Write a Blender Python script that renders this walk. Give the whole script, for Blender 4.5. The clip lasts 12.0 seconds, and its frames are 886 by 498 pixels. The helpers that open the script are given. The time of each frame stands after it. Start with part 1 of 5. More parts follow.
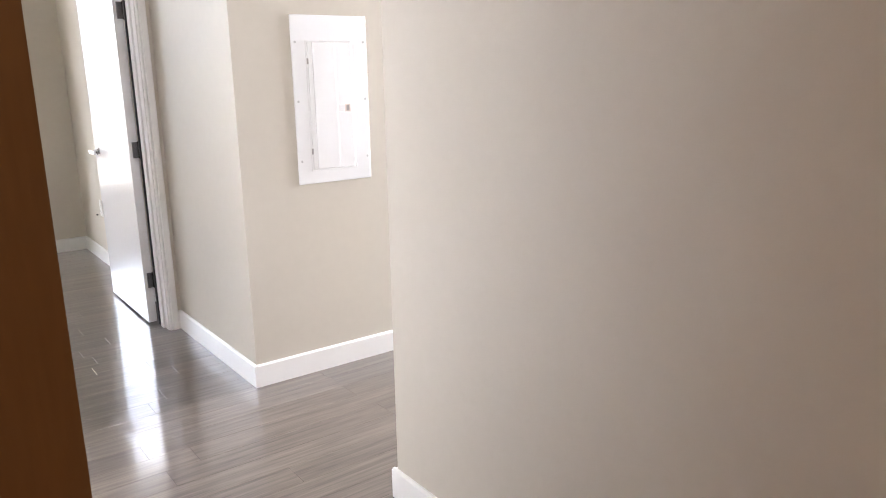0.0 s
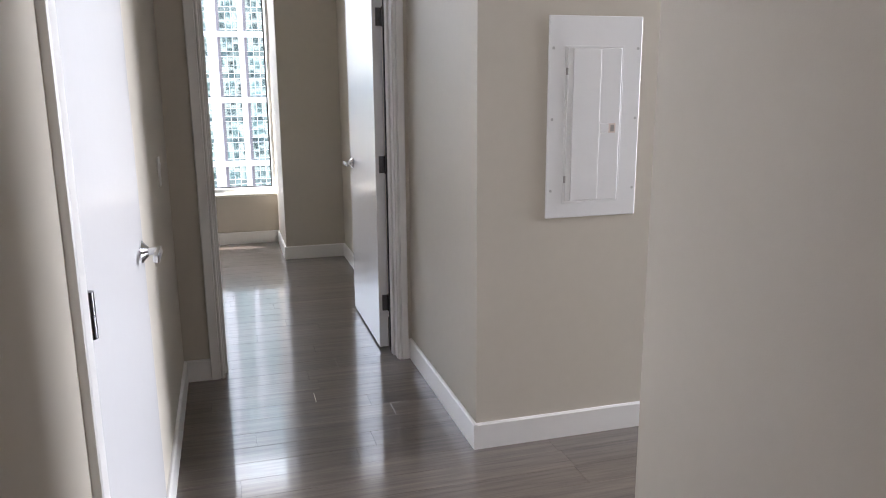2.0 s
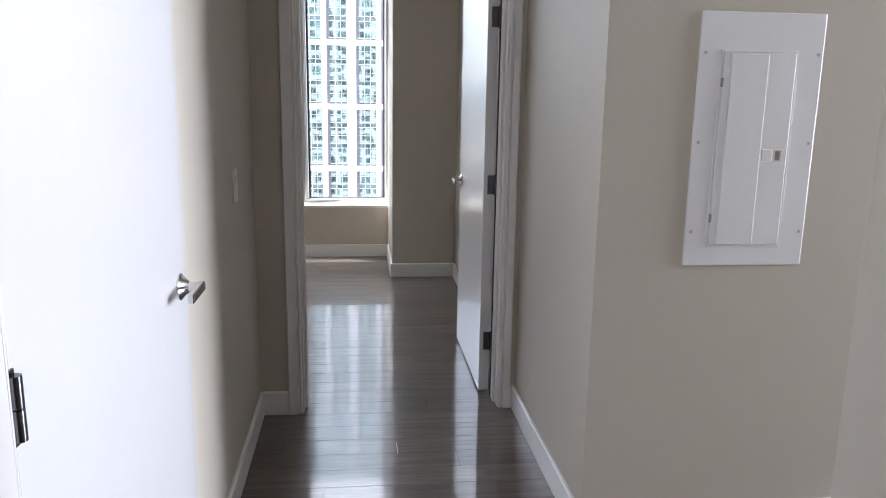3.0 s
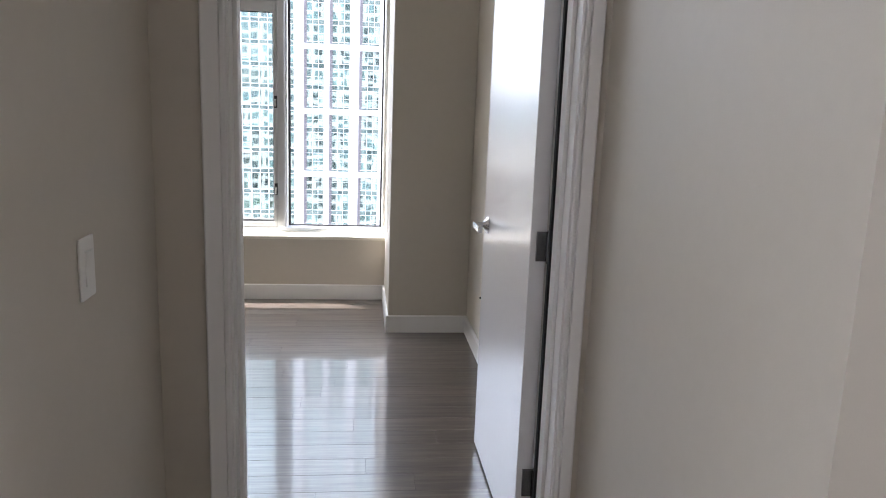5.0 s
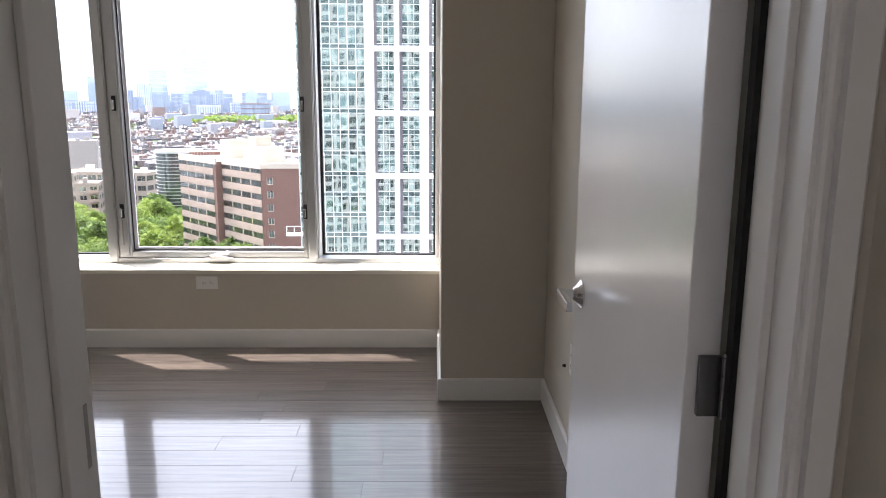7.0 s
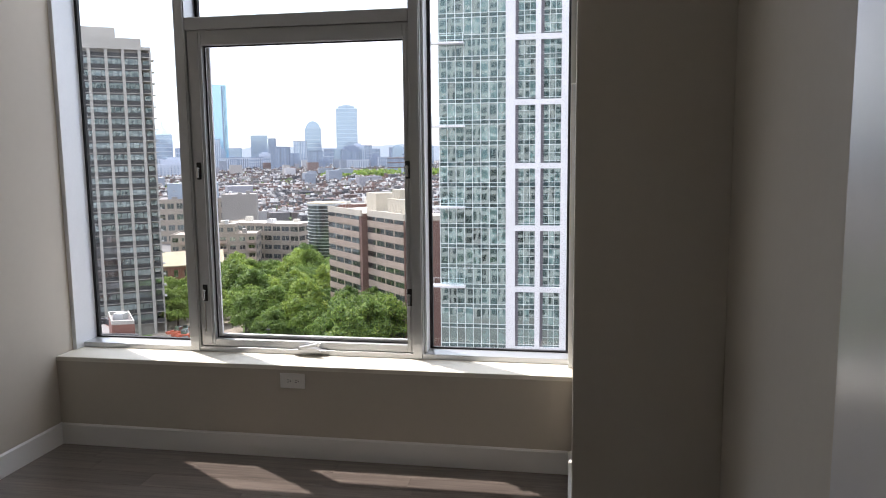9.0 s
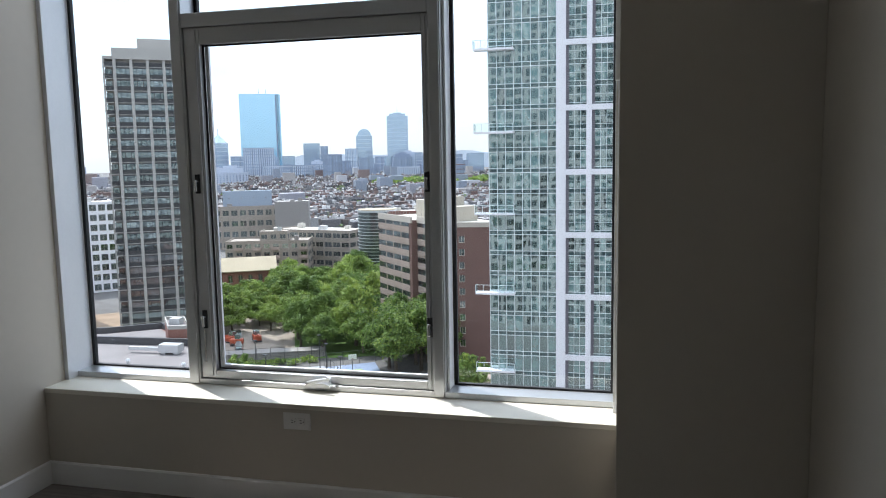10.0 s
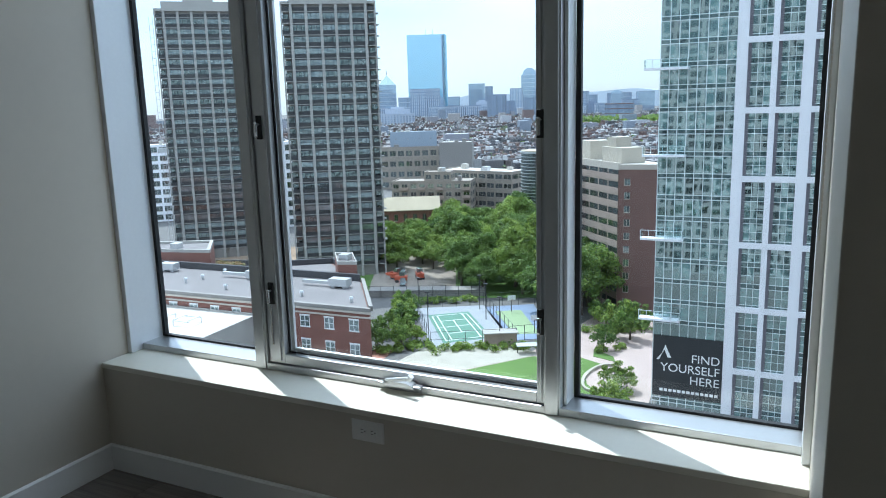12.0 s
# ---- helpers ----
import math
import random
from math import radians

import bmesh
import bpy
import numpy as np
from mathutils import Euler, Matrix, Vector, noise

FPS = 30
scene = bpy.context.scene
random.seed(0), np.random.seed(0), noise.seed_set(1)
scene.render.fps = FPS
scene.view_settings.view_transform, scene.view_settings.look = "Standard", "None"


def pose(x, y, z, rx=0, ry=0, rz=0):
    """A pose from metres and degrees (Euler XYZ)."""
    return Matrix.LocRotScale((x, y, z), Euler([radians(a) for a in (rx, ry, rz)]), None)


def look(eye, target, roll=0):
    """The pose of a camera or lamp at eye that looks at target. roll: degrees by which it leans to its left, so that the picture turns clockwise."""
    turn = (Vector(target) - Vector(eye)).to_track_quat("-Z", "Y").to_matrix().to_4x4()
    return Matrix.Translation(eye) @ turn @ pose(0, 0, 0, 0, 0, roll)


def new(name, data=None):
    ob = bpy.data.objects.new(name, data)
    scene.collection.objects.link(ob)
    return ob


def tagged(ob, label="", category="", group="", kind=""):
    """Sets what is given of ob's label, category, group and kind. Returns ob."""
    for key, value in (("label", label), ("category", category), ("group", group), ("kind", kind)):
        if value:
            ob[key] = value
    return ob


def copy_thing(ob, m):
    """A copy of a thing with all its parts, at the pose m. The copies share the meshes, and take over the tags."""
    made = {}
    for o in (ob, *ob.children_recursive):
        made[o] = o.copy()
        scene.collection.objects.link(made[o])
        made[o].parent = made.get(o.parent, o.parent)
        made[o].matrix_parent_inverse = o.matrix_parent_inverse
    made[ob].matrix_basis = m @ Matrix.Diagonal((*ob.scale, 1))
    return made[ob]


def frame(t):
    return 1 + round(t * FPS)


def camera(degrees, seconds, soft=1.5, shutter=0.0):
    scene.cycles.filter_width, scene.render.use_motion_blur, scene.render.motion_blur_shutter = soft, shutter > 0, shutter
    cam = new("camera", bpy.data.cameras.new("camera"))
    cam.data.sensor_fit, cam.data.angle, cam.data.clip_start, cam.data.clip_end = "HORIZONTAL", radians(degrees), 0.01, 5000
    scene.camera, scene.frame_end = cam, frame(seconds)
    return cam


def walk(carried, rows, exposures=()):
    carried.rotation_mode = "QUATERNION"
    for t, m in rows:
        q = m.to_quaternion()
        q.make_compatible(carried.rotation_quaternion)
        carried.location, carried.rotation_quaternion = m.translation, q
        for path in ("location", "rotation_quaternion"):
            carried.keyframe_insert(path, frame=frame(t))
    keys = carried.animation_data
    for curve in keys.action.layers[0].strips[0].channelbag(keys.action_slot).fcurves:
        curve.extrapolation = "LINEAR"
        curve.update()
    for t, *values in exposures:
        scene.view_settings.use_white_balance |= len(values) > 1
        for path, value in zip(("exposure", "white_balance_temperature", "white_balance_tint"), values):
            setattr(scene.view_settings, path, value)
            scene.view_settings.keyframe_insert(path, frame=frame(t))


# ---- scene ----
cam = camera(61.2, 12.0, 1.0)
PATH = [
    (0, (-0.587, 1.767, 1.406), (0.573, 3.327, 0.937), -1.1),
    (0.5, (-0.509, 1.83, 1.393), (0.684, 3.367, 0.933), -0.1),
    (1, (-0.407, 1.968, 1.418), (0.704, 3.573, 0.983), 1.1),
    (1.5, (-0.363, 2.078, 1.408), (0.514, 3.826, 0.986), 0.5),
    (2, (-0.243, 2.27, 1.403), (0.299, 4.147, 0.974), -0.4),
    (2.5, (-0.104, 2.489, 1.426), (0.216, 4.42, 1.014), 0.4),
    (3, (-0.067, 2.732, 1.4), (0.156, 4.678, 0.996), 0.9),
    (3.2, (-0.063, 2.868, 1.411), (0.142, 4.818, 1.018), 0.8),
    (5, (0.005, 3.993, 1.401), (0.229, 5.943, 1.016), 2.1),
    (5.5, (0.045, 4.196, 1.399), (0.301, 6.142, 1.015), 1.4),
    (6, (0.119, 4.493, 1.412), (0.273, 6.451, 1.033), 0.7),
    (6.5, (0.142, 4.809, 1.393), (0.225, 6.769, 1.0), 0.3),
    (6.7, (0.14, 4.929, 1.387), (0.208, 6.888, 0.992), 0.3),
    (8.3, (0.212, 5.671, 1.417), (-0.012, 7.634, 1.108), -0.1),
    (8.5, (0.2, 5.738, 1.426), (-0.052, 7.701, 1.132), -0.2),
    (9, (0.184, 5.941, 1.437), (-0.157, 7.895, 1.182), -0.6),
    (9.5, (0.185, 6.189, 1.426), (-0.225, 8.133, 1.194), -0.8),
    (10, (0.208, 6.414, 1.447), (-0.264, 8.343, 1.211), -1.0),
    (10.5, (0.174, 6.602, 1.431), (-0.347, 8.515, 1.17), -1.1),
    (11, (0.108, 6.827, 1.424), (-0.472, 8.717, 1.12), -1.3),
    (11.5, (0.093, 7.001, 1.416), (-0.579, 8.85, 1.058), -1.6),
    (12, (0.146, 7.249, 1.426), (-0.725, 9.009, 1.045), -1.6),
]

# ---- light settings ----
EXPOSURES = [(0.0, 3.15, 6500, 18), (0.5, 2.7, 6600, 18), (1.5, 2.1, 6500, 18), (3.0, 1.8, 6150, 17), (5.0, 2.05, 6250, 18), (6.5, 1.6, 6450, 20), (8.5, 0.75, 6550, 20),
             (9.5, 0.25, 6250, 15), (10.5, 0.05, 5750, 10), (12.0, 0.0, 5400, 4)]
SKY, SUN_POWER, LIVING, BEDROOM, ENTRY = 0.15, 5.0, 50.0, 2.8, 2.2
walk(cam, [(t, look(eye, target, roll)) for t, eye, target, roll in PATH], EXPOSURES)

# ---- world, sun, large lights ----
SUN = Vector((-0.189, 0.125, 0.449)).normalized()
world = bpy.data.worlds.new("sky")
scene.world = world
world.use_nodes = True
wn, wl = world.node_tree.nodes, world.node_tree.links
wn.clear()
sky = wn.new("ShaderNodeTexSky")
sky.sky_type, sky.sun_disc = "NISHITA", False
sky.sun_elevation, sky.sun_rotation = math.asin(SUN.z), math.atan2(SUN.x, SUN.y)
sky.air_density, sky.dust_density, sky.ozone_density = 1.0, 0.8, 1.5
wco = wn.new("ShaderNodeTexCoord")
wmap = wn.new("ShaderNodeMapping")
wmap.inputs["Scale"].default_value = (1.0, 1.0, 3.2)
cloud = wn.new("ShaderNodeTexNoise")
cloud.inputs["Scale"].default_value, cloud.inputs["Detail"].default_value = 2.2, 7.0
cramp = wn.new("ShaderNodeMapRange")
cramp.inputs["From Min"].default_value, cramp.inputs["From Max"].default_value = 0.38, 0.68
cramp.inputs["To Min"].default_value, cramp.inputs["To Max"].default_value = 0.5, 0.92
cmix = wn.new("ShaderNodeMix")
cmix.data_type = "RGBA"
wsep = wn.new("ShaderNodeSeparateXYZ")
wgrad = wn.new("ShaderNodeMapRange")
wgrad.inputs["To Min"].default_value, wgrad.inputs["To Max"].default_value = 0.30, 0.85
wveil = wn.new("ShaderNodeVectorMath")
wveil.operation = "SCALE"
wveil.inputs[0].default_value = (26.0, 27.3, 29.5)
wl.new(wco.outputs["Generated"], wsep.inputs["Vector"])
wl.new(wsep.outputs["Z"], wgrad.inputs["Value"])
wl.new(wgrad.outputs["Result"], wveil.inputs["Scale"])
wl.new(wveil.outputs["Vector"], cmix.inputs["B"])
back = wn.new("ShaderNodeBackground")
back.inputs["Strength"].default_value = SKY
wout = wn.new("ShaderNodeOutputWorld")
wl.new(wco.outputs["Generated"], wmap.inputs["Vector"])
wl.new(wmap.outputs["Vector"], cloud.inputs["Vector"])
wl.new(cloud.outputs["Fac"], cramp.inputs["Value"])
wl.new(cramp.outputs["Result"], cmix.inputs["Factor"])
wl.new(sky.outputs["Color"], cmix.inputs["A"])
wl.new(cmix.outputs["Result"], back.inputs["Color"])
wl.new(back.outputs["Background"], wout.inputs["Surface"])

sun_data = bpy.data.lights.new("sun", "SUN")
sun_data.energy, sun_data.angle, sun_data.color = SUN_POWER, radians(0.53), (1.0, 0.95, 0.87)
sun = new("sun", sun_data)
sun.matrix_basis = look(SUN * 60, (0, 0, 0))


def window_light(name, eye, target, w, h, power, color, spread=180.0):
    data = bpy.data.lights.new(name, "AREA")
    data.shape, data.size, data.size_y, data.energy, data.color = "RECTANGLE", w, h, power, color
    data.spread = radians(spread)
    ob = new(name, data)
    ob.matrix_basis = look(eye, target)
    return ob


# daylight of the living room's window
window_light("living_room_daylight", (6.35, 4.7, 1.45), (0, 4.3, 1.15), 1.9, 2.0, LIVING, (0.90, 0.95, 1.0), 95.0)
# added fill lamp, out of view in the upper part of the bedroom window
window_light("bedroom_daylight", (-1.08, 9.31, 2.41), (-1.08, 6.3, 0.9), 2.46, 0.38, BEDROOM, (0.93, 0.97, 1.0))

# warm ceiling lamp of the entry
entry = bpy.data.lights.new("entry_lamp", "AREA")
entry.shape, entry.size, entry.energy, entry.color = "DISK", 0.25, ENTRY, (1.0, 0.62, 0.34)
entry_lamp = new("entry_lamp", entry)
entry_lamp.matrix_basis = look((-0.9, 0.6, 2.66), (-0.9, 0.6, 0))

# ---- materials ----


def material(name, color, rough=0.6, metal=0.0, vary=0.06, scale=3.0, fine=60.0, bump=0.0, bump_scale=250.0,
             spec=0.5, per="", amount=0.0, stretch=(1, 1, 1), coat=0.0, coat_rough=0.2, coat_ior=1.5):
    """Base colour varied at two scales, with fine relief; per: object or island, for a shade of each piece."""
    m = bpy.data.materials.new(name)
    m.use_nodes = True
    n, l = m.node_tree.nodes, m.node_tree.links
    b = n["Principled BSDF"]
    b.inputs["Roughness"].default_value = rough
    b.inputs["Metallic"].default_value = metal
    b.inputs["Specular IOR Level"].default_value = spec
    b.inputs["Coat Weight"].default_value = coat
    b.inputs["Coat Roughness"].default_value = coat_rough
    b.inputs["Coat IOR"].default_value = coat_ior
    co = n.new("ShaderNodeTexCoord")
    mp = n.new("ShaderNodeMapping")
    mp.inputs["Scale"].default_value = stretch
    l.new(co.outputs["Object"], mp.inputs["Vector"])
    vec = mp.outputs["Vector"]
    if per:
        if per == "object":
            rnd = n.new("ShaderNodeObjectInfo").outputs["Random"]
        else:
            rnd = n.new("ShaderNodeNewGeometry").outputs["Random Per Island"]
        shift = n.new("ShaderNodeVectorMath")
        shift.operation = "MULTIPLY_ADD"
        shift.inputs[1].default_value = (37.0, 53.0, 71.0)
        l.new(rnd, shift.inputs[0])
        l.new(vec, shift.inputs[2])
        vec = shift.outputs["Vector"]
    big = n.new("ShaderNodeTexNoise")
    big.inputs["Scale"].default_value, big.inputs["Detail"].default_value = scale, 4.0
    small = n.new("ShaderNodeTexNoise")
    small.inputs["Scale"].default_value, small.inputs["Detail"].default_value = fine, 3.0
    l.new(vec, big.inputs["Vector"])
    l.new(vec, small.inputs["Vector"])
    add = n.new("ShaderNodeMath")
    add.operation = "MULTIPLY_ADD"
    add.inputs[1].default_value = 0.6
    l.new(small.outputs["Fac"], add.inputs[0])
    l.new(big.outputs["Fac"], add.inputs[2])
    value = add.outputs["Value"]
    span = n.new("ShaderNodeMapRange")
    span.inputs["From Min"].default_value, span.inputs["From Max"].default_value = 0.5, 1.1
    span.inputs["To Min"].default_value, span.inputs["To Max"].default_value = 1 - vary, 1 + vary
    l.new(value, span.inputs["Value"])
    out = span.outputs["Result"]
    if per and amount:
        mr = n.new("ShaderNodeMapRange")
        mr.inputs["To Min"].default_value, mr.inputs["To Max"].default_value = 1 - amount, 1 + amount
        l.new(rnd, mr.inputs["Value"])
        mul = n.new("ShaderNodeMath")
        mul.operation = "MULTIPLY"
        l.new(out, mul.inputs[0])
        l.new(mr.outputs["Result"], mul.inputs[1])
        out = mul.outputs["Value"]
    tint = n.new("ShaderNodeVectorMath")
    tint.operation = "SCALE"
    tint.inputs[0].default_value = color
    l.new(out, tint.inputs["Scale"])
    l.new(tint.outputs["Vector"], b.inputs["Base Color"])
    if bump:
        rel = n.new("ShaderNodeTexNoise")
        rel.inputs["Scale"].default_value, rel.inputs["Detail"].default_value = bump_scale, 2.0
        l.new(vec, rel.inputs["Vector"])
        bp = n.new("ShaderNodeBump")
        bp.inputs["Strength"].default_value, bp.inputs["Distance"].default_value = bump, 0.002
        l.new(rel.outputs["Fac"], bp.inputs["Height"])
        l.new(bp.outputs["Normal"], b.inputs["Normal"])
    return m


def ramp_material(name, stops, rough, per, scale=3.0, vary=0.1):
    """A colour for each piece, picked from stops by the piece's random number."""
    m = material(name, (1, 1, 1), rough=rough, per=per, vary=vary, scale=scale)
    n, l = m.node_tree.nodes, m.node_tree.links
    src = [x for x in n if x.type in ("OBJECT_INFO", "NEW_GEOMETRY")][0]
    r = n.new("ShaderNodeValToRGB")
    r.color_ramp.interpolation = "CONSTANT"
    while len(r.color_ramp.elements) < len(stops):
        r.color_ramp.elements.new(0.5)
    for i, (e, c) in enumerate(zip(r.color_ramp.elements, stops)):
        e.position, e.color = i / len(stops), (*c, 1)
    l.new(src.outputs["Random" if src.type == "OBJECT_INFO" else "Random Per Island"], r.inputs["Fac"])
    tint = [x for x in n if x.type == "VECT_MATH" and x.operation == "SCALE"][0]
    l.new(r.outputs["Color"], tint.inputs[0])
    return m


def leaf_material(name, stops):
    """Leaf colours by leaf and by tree, with light passing through."""
    m = ramp_material(name, stops, 0.55, "island", vary=0.15)
    n, l = m.node_tree.nodes, m.node_tree.links
    b = n["Principled BSDF"]
    tint = [x for x in n if x.type == "VECT_MATH" and x.operation == "SCALE"][0]
    info = n.new("ShaderNodeObjectInfo")
    mr = n.new("ShaderNodeMapRange")
    mr.inputs["To Min"].default_value, mr.inputs["To Max"].default_value = 0.7, 1.4
    warm = n.new("ShaderNodeMix")
    warm.data_type = "RGBA"
    warm.inputs["A"].default_value, warm.inputs["B"].default_value = (0.95, 1.0, 0.9, 1), (1.25, 1.05, 0.8, 1)
    sc, mul = n.new("ShaderNodeVectorMath"), n.new("ShaderNodeVectorMath")
    sc.operation, mul.operation = "SCALE", "MULTIPLY"
    l.new(info.outputs["Random"], mr.inputs["Value"])
    l.new(info.outputs["Random"], warm.inputs["Factor"])
    l.new(mr.outputs["Result"], sc.inputs["Scale"])
    l.new(tint.outputs["Vector"], sc.inputs[0])
    l.new(sc.outputs["Vector"], mul.inputs[0])
    l.new(warm.outputs["Result"], mul.inputs[1])
    l.new(mul.outputs["Vector"], b.inputs["Base Color"])
    tl, mix = n.new("ShaderNodeBsdfTranslucent"), n.new("ShaderNodeMixShader")
    mix.inputs["Fac"].default_value = 0.45
    l.new(mul.outputs["Vector"], tl.inputs["Color"])
    l.new(b.outputs["BSDF"], mix.inputs[1])
    l.new(tl.outputs["BSDF"], mix.inputs[2])
    l.new(mix.outputs["Shader"], n["Material Output"].inputs["Surface"])
    return m


def glass_material(name, tint=(1, 1, 1), ior=1.45):
    m = bpy.data.materials.new(name)
    m.use_nodes = True
    n, l = m.node_tree.nodes, m.node_tree.links
    n.remove(n["Principled BSDF"])
    tr, gl, mix, lw = (n.new("ShaderNode" + k) for k in ("BsdfTransparent", "BsdfGlossy", "MixShader", "LayerWeight"))
    lw.inputs["Blend"].default_value = 0.5
    pw, fr = n.new("ShaderNodeMath"), n.new("ShaderNodeMath")
    pw.operation, fr.operation = "POWER", "MULTIPLY_ADD"
    pw.inputs[1].default_value, fr.inputs[1].default_value, fr.inputs[2].default_value = 5.0, 0.9, (ior - 1) ** 2 / (ior + 1) ** 2
    l.new(lw.outputs["Facing"], pw.inputs[0])
    l.new(pw.outputs["Value"], fr.inputs[0])
    tr.inputs["Color"].default_value = (*tint, 1)
    gl.inputs["Roughness"].default_value = 0.0
    l.new(fr.outputs["Value"], mix.inputs["Fac"])
    l.new(tr.outputs["BSDF"], mix.inputs[1])
    l.new(gl.outputs["BSDF"], mix.inputs[2])
    l.new(mix.outputs["Shader"], n["Material Output"].inputs["Surface"])
    return m


def mirror_glass(name, color, rough=0.02, wobble=0.25, wobble_scale=0.17, gloss=0.45, per="object", sheen=(0.66, 0.84, 0.84), amount=0.35):
    """Coated facade glass: a tinted body under a reflecting coat that is a little uneven, pane by pane."""
    m = material(name, color, rough=0.3, per=per, vary=0.35, scale=0.5, fine=2.0, amount=amount)
    n, l = m.node_tree.nodes, m.node_tree.links
    b = n["Principled BSDF"]
    gl, mix = n.new("ShaderNodeBsdfGlossy"), n.new("ShaderNodeMixShader")
    gl.inputs["Roughness"].default_value = rough
    gl.inputs["Color"].default_value = (*sheen, 1)
    lw = n.new("ShaderNodeFresnel")
    lw.inputs["IOR"].default_value = 1.5
    mr = n.new("ShaderNodeMapRange")
    mr.inputs["To Min"].default_value, mr.inputs["To Max"].default_value = gloss, 1.0
    rel = n.new("ShaderNodeTexNoise")
    rel.inputs["Scale"].default_value, rel.inputs["Detail"].default_value = wobble_scale, 1.0
    shift = [x for x in n if x.type == "VECT_MATH" and x.operation == "MULTIPLY_ADD"][0]
    bp = n.new("ShaderNodeBump")
    bp.inputs["Strength"].default_value, bp.inputs["Distance"].default_value = wobble, 0.13
    l.new(shift.outputs["Vector"], rel.inputs["Vector"])
    l.new(rel.outputs["Fac"], bp.inputs["Height"])
    l.new(bp.outputs["Normal"], gl.inputs["Normal"])
    l.new(lw.outputs["Fac"], mr.inputs["Value"])
    l.new(mr.outputs["Result"], mix.inputs["Fac"])
    l.new(b.outputs["BSDF"], mix.inputs[1])
    l.new(gl.outputs["BSDF"], mix.inputs[2])
    l.new(mix.outputs["Shader"], n["Material Output"].inputs["Surface"])
    return m


M_WALL = material("greige_wall_paint", (0.56, 0.515, 0.44), rough=0.5, vary=0.025, scale=1.1, fine=25, bump=0.10, bump_scale=320, spec=0.5)
M_CEIL = material("ceiling_paint", (0.82, 0.81, 0.78), rough=0.8, vary=0.02, bump=0.1)
M_TRIM = material("white_trim_paint", (0.80, 0.79, 0.77), rough=0.36, vary=0.012, scale=2.0, fine=40)
M_DOOR = material("white_door_paint", (0.80, 0.80, 0.81), rough=0.42, coat=1.0, coat_rough=0.22, coat_ior=2.1, vary=0.02, scale=1.2, fine=30, bump=0.09, bump_scale=160)
M_SILL = material("sill_paint", (0.75, 0.72, 0.62), rough=0.5, vary=0.03, scale=2.5, bump=0.05)
M_PANEL = material("panel_enamel", (0.82, 0.82, 0.82), rough=0.34, vary=0.015, bump=0.04, bump_scale=400)
M_PLASTIC = material("white_plastic", (0.82, 0.81, 0.78), rough=0.35, vary=0.01)
M_SLOT = material("dark_slot", (0.03, 0.03, 0.03), rough=0.6)
M_CHROME = material("satin_chrome", (0.72, 0.72, 0.72), rough=0.16, metal=1.0, vary=0.03, bump=0.02)
M_HINGE = material("satin_nickel_hinge", (0.42, 0.41, 0.40), rough=0.32, metal=1.0, vary=0.08, fine=120)
M_HINGE_D = material("dark_nickel", (0.16, 0.16, 0.17), rough=0.25, metal=1.0, vary=0.1, fine=120)
M_ALU = material("anodised_aluminium", (0.52, 0.53, 0.54), rough=0.34, metal=0.75, vary=0.04, scale=1.0, fine=90)
M_ALU_WHITE = material("pale_aluminium", (0.74, 0.76, 0.78), rough=0.4, metal=0.35, vary=0.03, fine=80)
M_GASKET = material("black_gasket", (0.012, 0.012, 0.013), rough=0.6)
M_GLASS = glass_material("window_glass", (0.97, 0.99, 0.985))
M_STEEL = material("bead_chain_steel", (0.7, 0.68, 0.62), rough=0.3, metal=1.0)
M_SCREW = material("zinc_screw", (0.55, 0.55, 0.54), rough=0.3, metal=1.0)
M_BREAKER = material("breaker_label", (0.72, 0.62, 0.58), rough=0.5)
# dark brown with upright streaks
M_JAMB_DARK = material("dark_brown_jamb", (0.17, 0.095, 0.04), rough=0.45, vary=0.12, scale=3, fine=30, stretch=(6, 6, 0.6))

M_FLOOR = material("grey_brown_floor_planks", (0.118, 0.097, 0.082), rough=0.28, coat=1.0, coat_rough=0.07, coat_ior=1.65, vary=0.5, scale=2.2, fine=9.0, per="object", amount=0.16,
                   stretch=(1.1, 26.0, 1.0), bump=0.10, bump_scale=2.6, spec=0.5)
M_GAP = material("floor_joint", (0.02, 0.016, 0.014), rough=0.6)

# ---- building blocks ----


